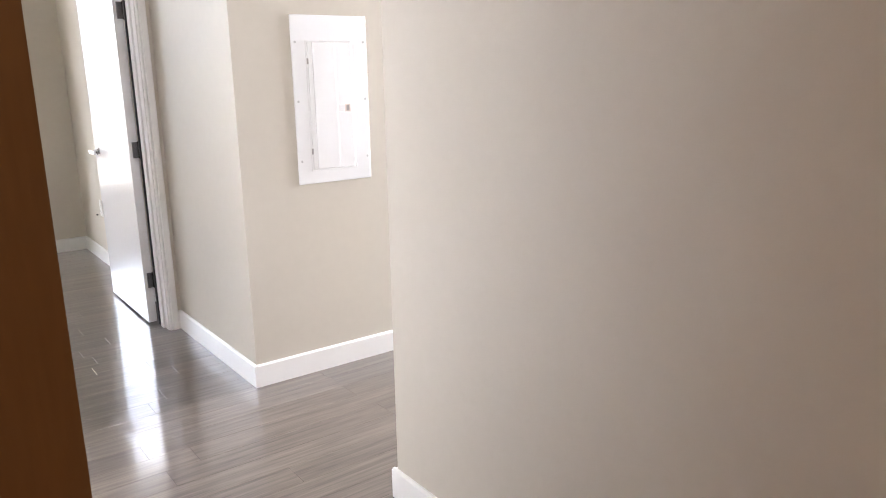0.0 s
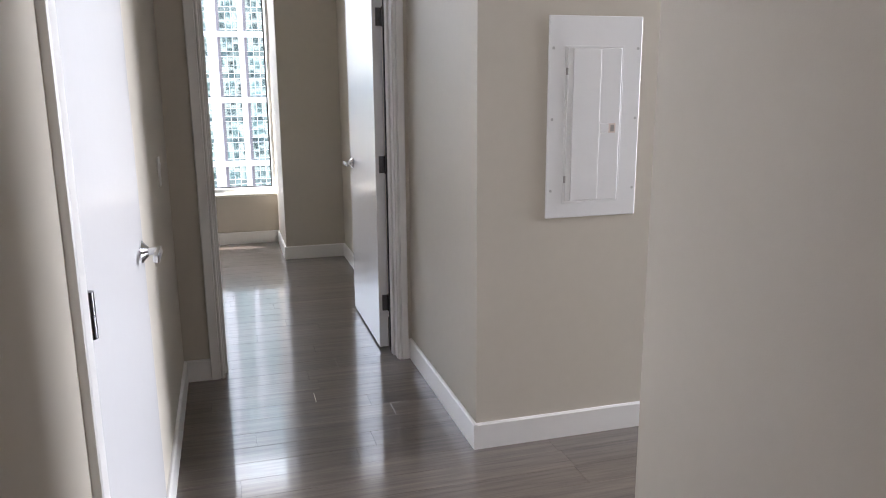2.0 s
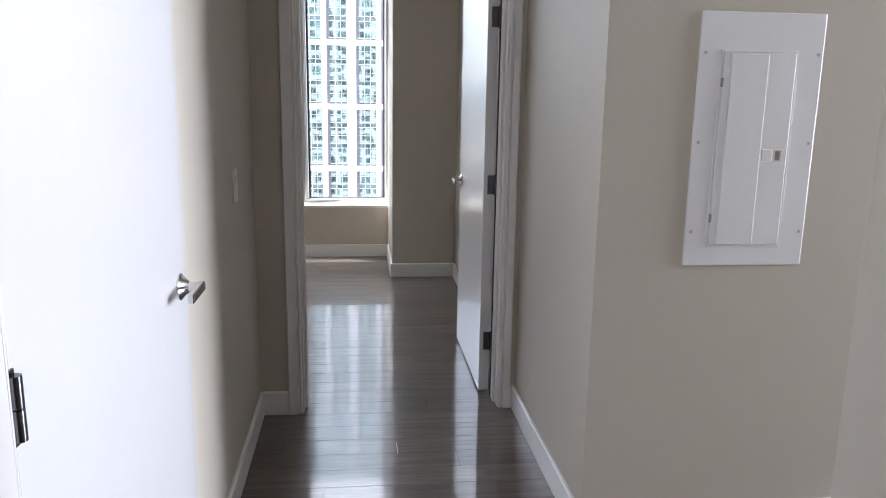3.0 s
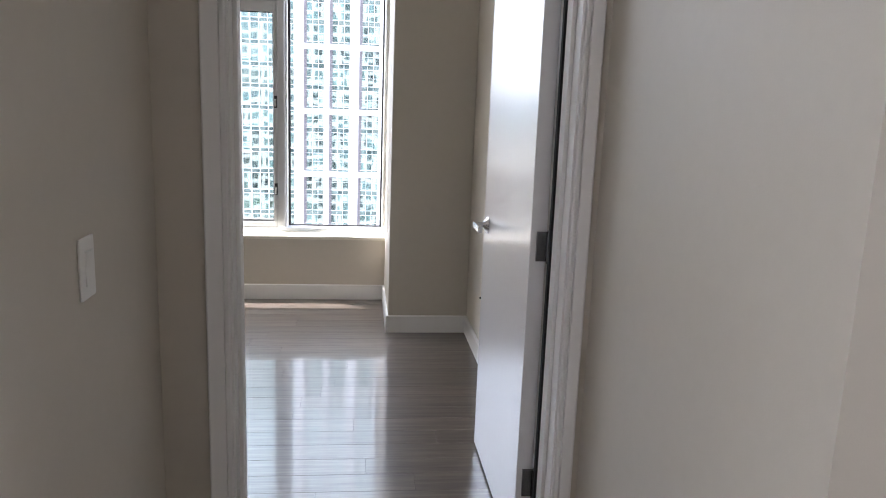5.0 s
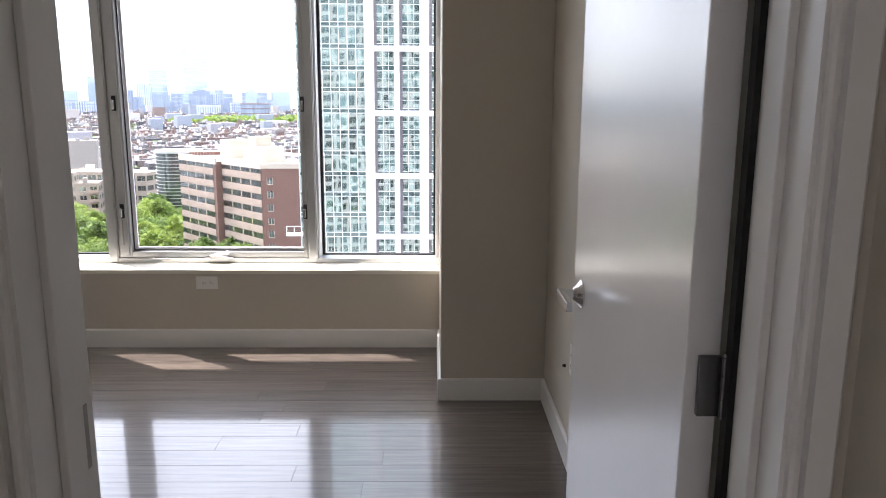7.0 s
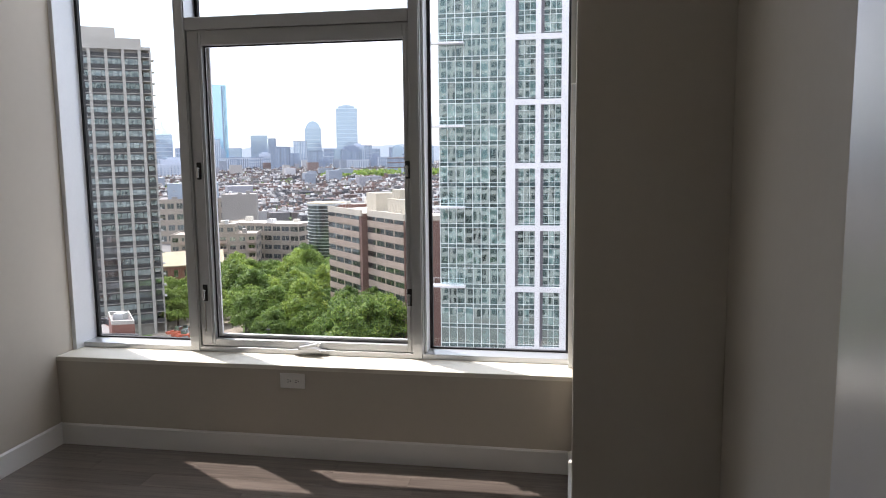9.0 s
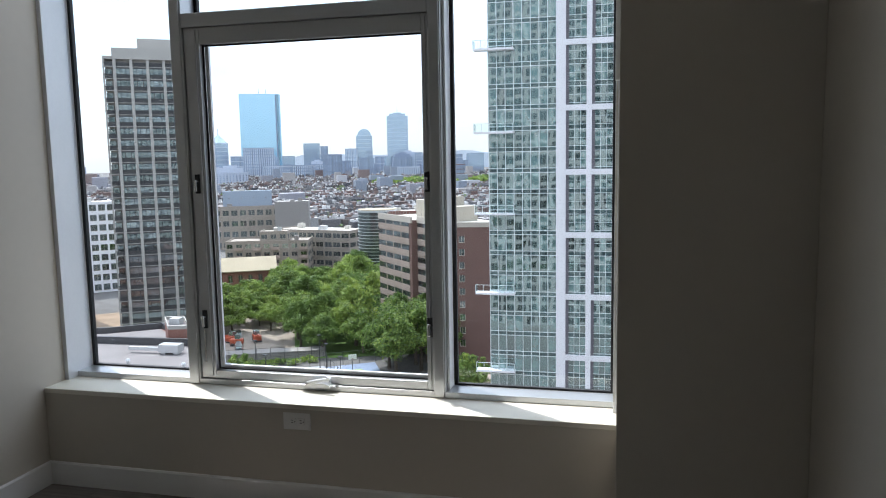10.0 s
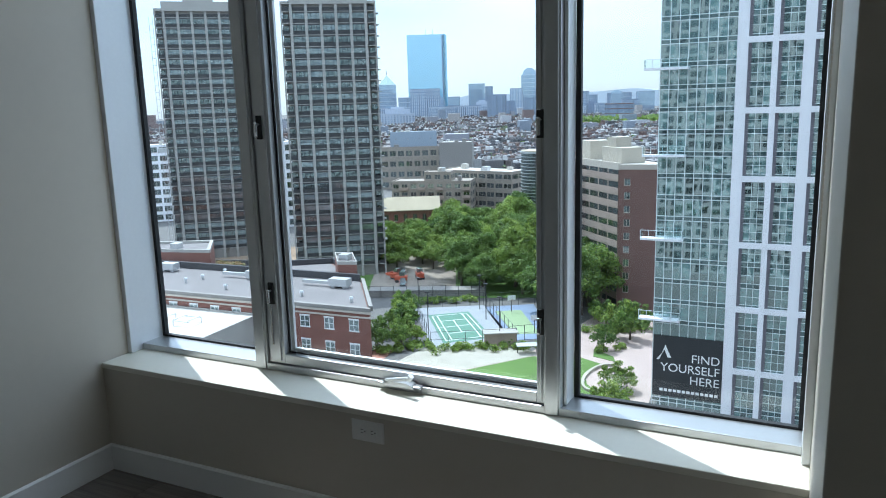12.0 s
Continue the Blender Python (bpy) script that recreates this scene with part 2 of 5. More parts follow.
class Shape:
    """A bmesh that boxes, rods and plates are added to, and that becomes one mesh object."""

    def __init__(self):
        self.bm = bmesh.new()

    def box(self, x0, x1, y0, y1, z0, z1, bevel=0.0, segments=2):
        g = bmesh.ops.create_cube(self.bm, size=1.0)
        vs = g["verts"]
        for v in vs:
            v.co = Vector(((x0 + x1) / 2 + v.co.x * (x1 - x0), (y0 + y1) / 2 + v.co.y * (y1 - y0), (z0 + z1) / 2 + v.co.z * (z1 - z0)))
        if bevel:
            es = list({e for v in vs for e in v.link_edges})
            bmesh.ops.bevel(self.bm, geom=es, offset=bevel, segments=segments, affect="EDGES", profile=0.5)
        return self

    def rod(self, p0, p1, r0, r1=None, seg=16):
        p0, p1 = Vector(p0), Vector(p1)
        q = (p1 - p0).to_track_quat("Z", "Y").to_matrix().to_4x4()
        bmesh.ops.create_cone(self.bm, cap_ends=True, segments=seg, radius1=r0, radius2=r0 if r1 is None else r1,
                              depth=(p1 - p0).length, matrix=Matrix.Translation((p0 + p1) / 2) @ q)
        return self

    def ball(self, p, r, seg=8):
        bmesh.ops.create_uvsphere(self.bm, u_segments=seg, v_segments=max(4, seg // 2), radius=r, matrix=Matrix.Translation(p))
        return self

    def prism(self, outline, z0, z1):
        """An upright prism over a plan outline."""
        lo = [self.bm.verts.new((x, y, z0)) for x, y in outline]
        hi = [self.bm.verts.new((x, y, z1)) for x, y in outline]
        k = len(outline)
        self.bm.faces.new(hi)
        self.bm.faces.new(lo[::-1])
        for i in range(k):
            self.bm.faces.new((lo[i], lo[(i + 1) % k], hi[(i + 1) % k], hi[i]))
        bmesh.ops.recalc_face_normals(self.bm, faces=self.bm.faces)
        return self

    def profile(self, points, axis, a, b):
        """A cross-section swept along an axis from a to b: points are (y, z) for x, (x, z) for y, (x, y) for z."""
        def place(p, s):
            return {"x": (s, p[0], p[1]), "y": (p[0], s, p[1]), "z": (p[0], p[1], s)}[axis]
        one = [self.bm.verts.new(place(p, a)) for p in points]
        two = [self.bm.verts.new(place(p, b)) for p in points]
        k = len(points)
        self.bm.faces.new(one)
        self.bm.faces.new(two[::-1])
        for i in range(k):
            self.bm.faces.new((one[i], two[i], two[(i + 1) % k], one[(i + 1) % k]))
        bmesh.ops.recalc_face_normals(self.bm, faces=self.bm.faces)
        return self

    def mesh(self, name, mat, smooth=False):
        me = bpy.data.meshes.new(name)
        if smooth:
            for f in self.bm.faces:
                f.smooth = True
            for e in self.bm.edges:
                if len(e.link_faces) == 2 and e.calc_face_angle(0) > 0.6:
                    e.smooth = False
        self.bm.to_mesh(me)
        self.bm.free()
        me.materials.append(mat)
        return me


def part(name, shape, mat=None, parent=None, label="", smooth=False, at=None):
    """One mesh object, under a thing or a part, from a Shape or a mesh."""
    me = shape.mesh(name, mat, smooth) if isinstance(shape, Shape) else shape
    ob = new(name, me)
    if parent:
        ob.parent = parent
    if at is not None:
        ob.matrix_basis = at
    if label:
        tagged(ob, label)
    return ob


def thing(name, m, label, category, group="", kind=""):
    ob = new(name)
    ob.empty_display_size = 0.1
    ob.matrix_basis = m
    return tagged(ob, label, category, group, kind)


def structure(name, shape, mat, label, category, smooth=False):
    return tagged(part(name, shape, mat, smooth=smooth), label, category, kind="structure")


def boxes_mesh(name, boxes, mats, pick=None):
    """One mesh of many plain boxes (x0, x1, y0, y1, z0, z1), from_pydata; pick gives each box's material slot."""
    a = np.array(boxes, dtype=float).reshape(-1, 6)
    k = len(a)
    ix = np.array([[0, 2, 4], [1, 2, 4], [1, 3, 4], [0, 3, 4], [0, 2, 5], [1, 2, 5], [1, 3, 5], [0, 3, 5]])
    verts = a[:, ix].reshape(-1, 3)
    quad = np.array([[0, 3, 2, 1], [4, 5, 6, 7], [0, 1, 5, 4], [1, 2, 6, 5], [2, 3, 7, 6], [3, 0, 4, 7]])
    faces = (quad[None] + 8 * np.arange(k)[:, None, None]).reshape(-1, 4)
    me = bpy.data.meshes.new(name)
    me.from_pydata(verts.tolist(), [], faces.tolist())
    for m in (mats if isinstance(mats, (list, tuple)) else [mats]):
        me.materials.append(m)
    if pick is not None:
        me.polygons.foreach_set("material_index", np.repeat(np.array(pick, dtype=np.int32), 6))
    me.update()
    return me


# ---- the flat: walls, ceiling ----
CEIL = 2.75
XL, XR = -0.50, 0.633            # hall
YN, YP = 3.687, 4.85             # side passage
YD0, YD1 = 5.905, 6.06           # bedroom door wall
BL, BR, YW = -2.352, 0.676, 9.20  # bedroom
CX, CY = 0.19, 8.43              # column
SILL, HEAD = 0.449, 2.62
DL, DR, DH = -0.313, 0.556, 2.05  # bedroom doorway
LD0, LD1 = 3.632, 4.588           # closed door in the hall's left wall

structure("wall_hall_west", Shape().box(XL - 0.12, XL, 2.333, LD0, 0, CEIL).box(XL - 0.12, XL, LD1, YD0, 0, CEIL)
          .box(XL - 0.12, XL, LD0, LD1, DH, CEIL), M_WALL, "greige painted hall wall with a closed white door", "wall")
structure("wall_hall_east", Shape().box(XR, XR + 0.12, -0.6, YN, 0, CEIL, 0.003), M_WALL, "plain greige painted hall wall ending at a passage", "wall")
structure("wall_passage_north", Shape().prism([(XR, YP), (1.5, YP), (1.5, YP + 0.12), (XR + 0.12, YP + 0.12), (XR + 0.12, YD0), (XR, YD0)], 0, CEIL),
          M_WALL, "greige painted corner wall that holds the breaker panel", "wall")
structure("wall_bedroom_south", Shape().box(BL - 0.12, DL - 0.02, YD0, YD1, 0, CEIL).box(DR + 0.02, BR + 0.12, YD0, YD1, 0, CEIL)
          .box(DL - 0.02, DR + 0.02, YD0, YD1, DH + 0.02, CEIL), M_WALL, "greige painted wall round the bedroom doorway", "wall")
structure("wall_bedroom_west", Shape().box(BL - 0.12, BL, YD1, YW + 0.33, 0, CEIL), M_WALL, "greige painted bedroom side wall", "wall")
structure("wall_bedroom_east", Shape().box(BR, BR + 0.12, YD1, YW + 0.33, 0, CEIL), M_WALL, "greige painted bedroom wall behind the open door", "wall")
structure("column", Shape().box(CX, BR, CY, YW + 0.33, 0, CEIL, 0.003), M_WALL, "boxed-in greige painted column beside the window", "column")
structure("wall_window", Shape().box(BL, CX, YW, YW + 0.33, 0, SILL - 0.022).box(BL, CX, YW, YW + 0.33, HEAD, CEIL),
          M_WALL, "low greige painted wall under the wide window", "wall")
structure("window_sill", Shape().box(BL, CX, YW - 0.004, YW + 0.33, SILL - 0.022, SILL, 0.003), M_SILL, "deep cream painted window sill in sunlight", "sill")
structure("ceiling", Shape().box(-2.6, 6.6, -0.7, 9.6, CEIL, CEIL + 0.15), M_CEIL, "flat white painted ceiling over the rooms", "ceiling")
structure("wall_entry_west", Shape().box(-1.92, -1.80, -0.6, 2.333, 0, CEIL).box(-1.80, XL - 0.12, 2.333, 2.453, 0, CEIL),
          M_WALL, "greige painted walls of the entry", "wall")
structure("wall_entry_south", Shape().box(-1.92, 0.76, -0.7, -0.6, 0, CEIL), M_WALL, "greige painted end wall of the entry", "wall")
structure("wall_living_room", Shape().box(1.38, 1.5, YP + 0.12, 9.2, 0, CEIL)
          .box(0.76, 6.5, -0.7, -0.6, 0, CEIL).box(1.5, 6.5, 9.2, 9.3, 0, CEIL)
          .box(6.4, 6.5, -0.6, 3.6, 0, CEIL).box(6.4, 6.5, 5.8, 9.2, 0, CEIL).box(6.4, 6.5, 3.6, 5.8, 0, 0.4).box(6.4, 6.5, 3.6, 5.8, 2.5, CEIL),
          M_WALL, "greige painted living room walls with a window", "wall")
structure("floor_base", Shape().box(-2.6, 6.6, -0.7, 9.6, -0.20, -0.012), M_GAP, "dark floor bed under the planks", "floor")
structure("door_jamb", Shape().box(XL - 0.125, XL - 0.0022, 2.318, 2.3329, 0, 2.1), M_JAMB_DARK, "dark brown jamb at the entry opening", "jamb")


def baseboard(name, axis, at, a, b, out, label="white painted baseboard along the wall"):
    """A board 0.105 high against a wall; axis: the way it runs; out: +1 or -1, the side it stands on."""
    t, h = 0.014 * out, 0.106
    return structure(name, Shape().profile([(at, 0), (at + t, 0), (at + t, h - 0.006), (at + t * 0.55, h), (at, h)], axis, a, b), M_TRIM, label, "baseboard")


baseboard("baseboard", "y", XL, 2.35, LD0 - 0.085, 1)
baseboard("baseboard", "y", XL, LD1 + 0.018, YD0, 1)
baseboard("baseboard", "x", YD0, XL + 0.014, DL - 0.066, -1)
baseboard("baseboard", "x", YD0, DR + 0.056, XR - 0.014, -1)
baseboard("baseboard", "y", XR, -0.6, YN + 0.014, -1)
baseboard("baseboard", "x", YN, XR, XR + 0.12, 1)
baseboard("baseboard", "x", YP, XR, 1.5, -1)
baseboard("baseboard", "y", XR, YP - 0.014, YD0, -1)
baseboard("baseboard", "y", BL, YD1, YW, 1)
baseboard("baseboard", "x", YW, BL + 0.014, CX - 0.014, -1)
baseboard("baseboard", "y", CX, CY - 0.014, YW, -1)
baseboard("baseboard", "x", CY, CX, BR, -1)
baseboard("baseboard", "y", BR, YD1 + 0.02, CY, -1)


# ---- doors ----
def casing_profile(w):
    """Across a moulded casing: a flat board with two beads towards the opening."""
    return [(0, 0), (0, 0.010), (0.004, 0.013), (0.009, 0.013), (0.0105, 0.005), (0.0155, 0.005), (0.017, 0.016), (w - 0.004, 0.018), (w, 0.015), (w, 0)]


def casing(parent, x0, x1, top, y, out, w=0.08):
    """Casing boards round an opening in a wall across y: two uprights and a head."""
    for s, x in ((-1, x0), (1, x1)):
        pts = [(x + s * u, y + out * v) for u, v in casing_profile(w)]
        part("casing", Shape().profile(pts, "z", 0, top), M_TRIM, parent)
    pts = [(y + out * v, top + u) for u, v in casing_profile(w)]
    part("casing", Shape().profile(pts, "x", x0 - w, x1 + w), M_TRIM, parent)


def lever(parent, m, turn=1):
    """A square lever on a round rose; the rose lies on the plane z = 0 of m, the lever points along +x."""
    h = part("handle", Shape().rod((0, 0, 0), (0, 0, 0.004), 0.033, 0.033, 28).rod((0, 0, 0.004), (0, 0, 0.014), 0.033, 0.021, 28)
             .rod((0, 0, 0.014), (0, 0, 0.022), 0.021, 0.014, 28).rod((0, 0, 0.020), (0, 0, 0.052), 0.0120, 0.0120, 18), M_CHROME, parent, "polished chrome lever handle", True, m)
    part("lever", Shape().box(-0.014, 0.115 * turn, -0.0115, 0.0115, 0.042, 0.058, 0.003) if turn > 0 else
         Shape().box(-0.115, 0.014, -0.0115, 0.0115, 0.042, 0.058, 0.003), M_CHROME, h)
    return h


# bedroom doorway: jambs, stops, casing on both sides
frame_bed = tagged(part("door_frame", Shape().box(DL - 0.02, DL, YD0, YD1, 0, DH).box(DR, DR + 0.02, YD0, YD1, 0, DH)
                        .box(DL - 0.02, DR + 0.02, YD0, YD1, DH, DH + 0.02), M_TRIM),
                   "white painted door frame with moulded casing", "door frame", kind="structure")
part("stop", Shape().box(DL, DL + 0.012, YD0 + 0.055, YD0 + 0.105, 0, DH - 0.012, 0.002), M_TRIM, frame_bed)
part("stop", Shape().box(DR - 0.012, DR, YD0 + 0.055, YD0 + 0.105, 0, DH - 0.012, 0.002), M_TRIM, frame_bed)
part("stop", Shape().box(DL, DR, YD0 + 0.055, YD0 + 0.105, DH - 0.012, DH, 0.002), M_TRIM, frame_bed)
for s, x in ((-1, DL - 0.006), (1, DR + 0.006)):
    w = 0.060 if s < 0 else 0.050
    part("casing", Shape().profile([(x + s * u, YD0 - v) for u, v in casing_profile(w)], "z", 0, DH + 0.006), M_TRIM, frame_bed)
    part("casing", Shape().profile([(x + s * u, YD1 + v) for u, v in casing_profile(w)], "z", 0, DH + 0.006), M_TRIM, frame_bed)
for y, o in ((YD0, -1), (YD1, 1)):
    part("casing", Shape().profile([(y + o * v, DH + 0.006 + u) for u, v in casing_profile(0.060)], "x", DL - 0.066, DR + 0.056), M_TRIM, frame_bed)
# black strip put in for the deep shade of the gap beside the hinges
part("seal", Shape().box(DR - 0.009, DR, YD1 - 0.016, YD1 + 0.004, 0, DH), M_GASKET, frame_bed, "black strip in place of the shaded hinge-side gap")
part("strike_plate", Shape().box(DL, DL + 0.0015, YD0 + 0.108, YD0 + 0.136, 0.90, 0.99), M_HINGE, frame_bed, "metal strike plate")


def hinge(parent, x, y, z, leaf_dx, leaf_dy):
    """A butt hinge: a knuckle at (x, y) and the leaf let into the door's edge, with screws."""
    h = part("hinge", Shape().rod((x, y, z - 0.043), (x, y, z - 0.018), 0.0065).rod((x, y, z - 0.017), (x, y, z + 0.017), 0.0066)
             .rod((x, y, z + 0.018), (x, y, z + 0.043), 0.0065).ball((x, y, z + 0.044), 0.006).ball((x, y, z - 0.044), 0.006),
             M_HINGE_D, parent, "dark nickel hinge", True)
    sh = Shape().box(min(x, x + leaf_dx), max(x, x + leaf_dx), min(y, y + leaf_dy), max(y, y + leaf_dy), z - 0.043, z + 0.043, 0.0006)
    part("leaf", sh, M_HINGE_D, h)
    sc = Shape()
    for dz, k in ((-0.029, 0.35), (0.0, 0.7), (0.029, 0.35)):
        cx, cy = x + leaf_dx * k, y + leaf_dy * k
        if abs(leaf_dx) > abs(leaf_dy):
            cy = y + leaf_dy
            sc.rod((cx, cy, z + dz), (cx, cy + math.copysign(0.001, leaf_dy), z + dz), 0.0045, seg=10)
        else:
            cx = x + leaf_dx
            sc.rod((cx, cy, z + dz), (cx + math.copysign(0.001, leaf_dx), cy, z + dz), 0.0045, seg=10)
    part("screw", sc, M_GASKET, h)
    return h


# open bedroom door, swung back against the east wall side, square to the doorway
DX0, DX1, DY0, DY1 = 0.497, 0.545, 6.078, 6.880
door_bed = tagged(part("door", Shape().box(DX0, DX1, DY0, DY1, 0.012, 2.035, 0.002), M_DOOR),
                  "white painted flush door standing open into the bedroom", "door", kind="structure")
for z in (0.262, 1.002, 1.733):
    hinge(door_bed, 0.548, 6.066, z, -0.034, 0.0105)
hz = 0.946
lever(door_bed, Matrix.Translation((DX0, 6.782, hz)) @ Matrix(((0, 0, -1, 0), (-1, 0, 0, 0), (0, 1, 0, 0), (0, 0, 0, 1))))
lever(door_bed, Matrix.Translation((DX1, 6.782, hz)) @ Matrix(((0, 0, 1, 0), (-1, 0, 0, 0), (0, -1, 0, 0), (0, 0, 0, 1))))
part("latch_plate", Shape().box(0.505, 0.530, DY1, DY1 + 0.0012, hz - 0.028, hz + 0.028), M_HINGE, door_bed)

# closed door in the hall's left wall
frame_left = tagged(part("door_frame", Shape().box(XL - 0.12, XL, LD0 - 0.0, LD0 + 0.018, 0, DH).box(XL - 0.12, XL, LD1 - 0.018, LD1, 0, DH)
                         .box(XL - 0.12, XL, LD0, LD1, DH - 0.018, DH), M_TRIM), "white painted frame and casing of a hall door", "door frame", kind="structure")
part("casing", Shape().profile([(XL + v, LD0 + 0.008 - u) for u, v in casing_profile(0.085)], "z", 0, DH), M_TRIM, frame_left)
part("casing", Shape().profile([(XL + v, DH + u) for u, v in casing_profile(0.085)], "y", LD0 - 0.077, LD1 + 0.036), M_TRIM, frame_left)
door_left = tagged(part("door", Shape().box(XL - 0.040, XL + 0.006, LD0 + 0.021, LD1 + 0.014, 0.012, DH - 0.021, 0.002), M_DOOR),
                   "closed white painted flush door in the hall wall", "door", kind="structure")
for z in (0.262, 1.012, 1.733):
    h = part("hinge", Shape().rod((XL + 0.012, LD0 + 0.019, z - 0.043), (XL + 0.012, LD0 + 0.019, z - 0.001), 0.009)
             .rod((XL + 0.012, LD0 + 0.019, z + 0.001), (XL + 0.012, LD0 + 0.019, z + 0.043), 0.009)
             .box(XL - 0.001, XL + 0.009, LD0 + 0.011, LD0 + 0.027, z - 0.05, z + 0.05), M_HINGE_D, door_left, "dark nickel hinge", True)
lever(door_left, Matrix.Translation((XL + 0.006, LD1 - 0.062, 0.94)) @ Matrix(((0, 0, 1, 0), (-1, 0, 0, 0), (0, -1, 0, 0), (0, 0, 0, 1))))


# ---- window ----
frame_w = tagged(part("window_1", Shape().box(BL, CX, 9.39, 9.525, SILL, SILL + 0.026, 0.002).box(BL, CX, 9.39, 9.525, HEAD - 0.03, HEAD, 0.002), M_ALU),
                 "wide aluminium window with a cranked middle sash, overlooking the city", "window", kind="structure")
part("jamb", Shape().box(BL, BL + 0.022, 9.33, 9.50, SILL, HEAD, 0.002), M_ALU_WHITE, frame_w, "pale aluminium jamb")
part("jamb", Shape().box(CX - 0.022, CX, 9.33, 9.50, SILL, HEAD, 0.002), M_ALU_WHITE, frame_w, "pale aluminium jamb")
ML0, ML1, MR0, MR1 = -1.730, -1.672, -0.572, -0.518
for a, b in ((ML0, ML1), (MR0, MR1)):
    part("mullion", Shape().box(a, b, 9.39, 9.525, SILL + 0.0, HEAD - 0.03, 0.003).box(a + 0.006, b - 0.006, 9.384, 9.392, SILL + 0.002, HEAD - 0.03, 0.002),
         M_ALU, frame_w)
for a, b in ((ML0 - 0.012, ML0 - 0.001), (MR1 + 0.001, MR1 + 0.012)):
    part("mullion_side", Shape().box(a, b, 9.42, 9.50, SILL + 0.028, HEAD - 0.032, 0.002), M_ALU_WHITE, frame_w, "pale aluminium mullion side")
TR0, TR1 = 2.035, 2.095
part("transom", Shape().box(ML1, MR0, 9.39, 9.525, TR0, TR1, 0.003), M_ALU, frame_w)
for a, b, z0, z1 in ((BL + 0.022, ML0 - 0.012, SILL + 0.026, HEAD - 0.03), (MR1 + 0.012, CX - 0.022, SILL + 0.026, HEAD - 0.03), (ML1, MR0, TR1, HEAD - 0.03)):
    g = part("gasket", Shape().box(a, a + 0.016, 9.500, 9.520, z0, z1).box(b - 0.012, b, 9.500, 9.520, z0, z1)
             .box(a + 0.016, b - 0.012, 9.500, 9.520, z0, z0 + 0.008).box(a + 0.016, b - 0.012, 9.500, 9.520, z1 - 0.008, z1), M_GASKET, frame_w, "black rubber gasket")
    p = part("pane", Shape().box(a + 0.002, b - 0.002, 9.507, 9.513, z0 + 0.002, z1 - 0.002), M_GLASS, frame_w, "clear window glass")
    p.visible_shadow = False

SA0, SA1, SZ0, SZ1 = ML1 + 0.001, MR0 - 0.001, SILL + 0.0265, TR0 - 0.001
GA0, GA1, GZ0, GZ1 = -1.597, -0.600, 0.513, 1.962
sash = part("sash", Shape().box(SA0, GA0, 9.402, 9.455, SZ0, SZ1, 0.003).box(GA1, SA1, 9.402, 9.455, SZ0, SZ1, 0.003)
            .box(GA0, GA1, 9.402, 9.455, SZ0, GZ0, 0.003).box(GA0, GA1, 9.402, 9.455, GZ1, SZ1, 0.003)
            .box(SA0 + 0.012, GA0 - 0.014, 9.396, 9.404, SZ0 + 0.012, SZ1 - 0.012, 0.002).box(GA1 + 0.014, SA1 - 0.008, 9.396, 9.404, SZ0 + 0.012, SZ1 - 0.012, 0.002),
            M_ALU, frame_w, "aluminium sash frame")
part("gasket", Shape().box(GA0, GA0 + 0.006, 9.428, 9.435, GZ0, GZ1).box(GA1 - 0.006, GA1, 9.428, 9.435, GZ0, GZ1)
     .box(GA0 + 0.006, GA1 - 0.006, 9.428, 9.435, GZ0, GZ0 + 0.005).box(GA0 + 0.006, GA1 - 0.006, 9.428, 9.435, GZ1 - 0.006, GZ1), M_GASKET, sash)
part("glazing_bead", Shape().box(GA0 + 0.006, GA0 + 0.024, 9.436, 9.450, GZ0 + 0.004, GZ1 - 0.006, 0.002).box(GA0 + 0.024, GA1 - 0.006, 9.436, 9.450, GZ0 + 0.004, GZ0 + 0.020, 0.002),
     M_ALU_WHITE, sash, "pale glazing bead")
p = part("pane", Shape().box(GA0 + 0.004, GA1 - 0.004, 9.445, 9.450, GZ0 + 0.003, GZ1 - 0.004), M_GLASS, sash, "clear window glass")
p.visible_shadow = False


def latch(x, z, side):
    """A cam lock on the sash stile: a keeper plate and a drooping lever."""
    k = part("lock", Shape().box(x - 0.012, x + 0.012, 9.390, 9.398, z - 0.042, z + 0.042, 0.003), M_GASKET, frame_w, "dark window lock with steel lever")
    part("lever", Shape().rod((x, 9.392, z + 0.012), (x, 9.374, z + 0.012), 0.008, seg=14).box(x - 0.006, x + 0.006, 9.370, 9.380, z - 0.034, z + 0.018, 0.003), M_CHROME, k)


for x in (-1.635, -0.583):
    latch(x, 1.36, 1)
    latch(x, 0.75, 1)
part("lock_rod", Shape().box(-1.644, -1.636, 9.392, 9.398, 0.55, 0.70, 0.001), M_CHROME, frame_w)

# crank operator on the sash's bottom rail
crank = thing("window_crank", pose(-1.09, 9.395, SILL + 0.022), "grey aluminium crank operator at the foot of the sash", "window crank")
part("housing", Shape().profile([(-0.062, 0.0), (0.062, 0.0), (0.056, 0.012), (0.035, 0.019), (-0.035, 0.019), (-0.056, 0.012)], "y", -0.034, 0.004), M_ALU, crank)
part("cover", Shape().box(-0.085, 0.085, -0.026, 0.002, -0.001, 0.009, 0.003), M_ALU, crank)
part("arm", Shape().rod((-0.045, -0.030, 0.020), (0.050, -0.042, 0.042), 0.007, 0.0075, 12), M_ALU_WHITE, crank, "folding crank arm", True)
part("knob", Shape().rod((0.050, -0.042, 0.036), (0.062, -0.044, 0.054), 0.009, 0.010, 14), M_ALU_WHITE, crank, "", True)
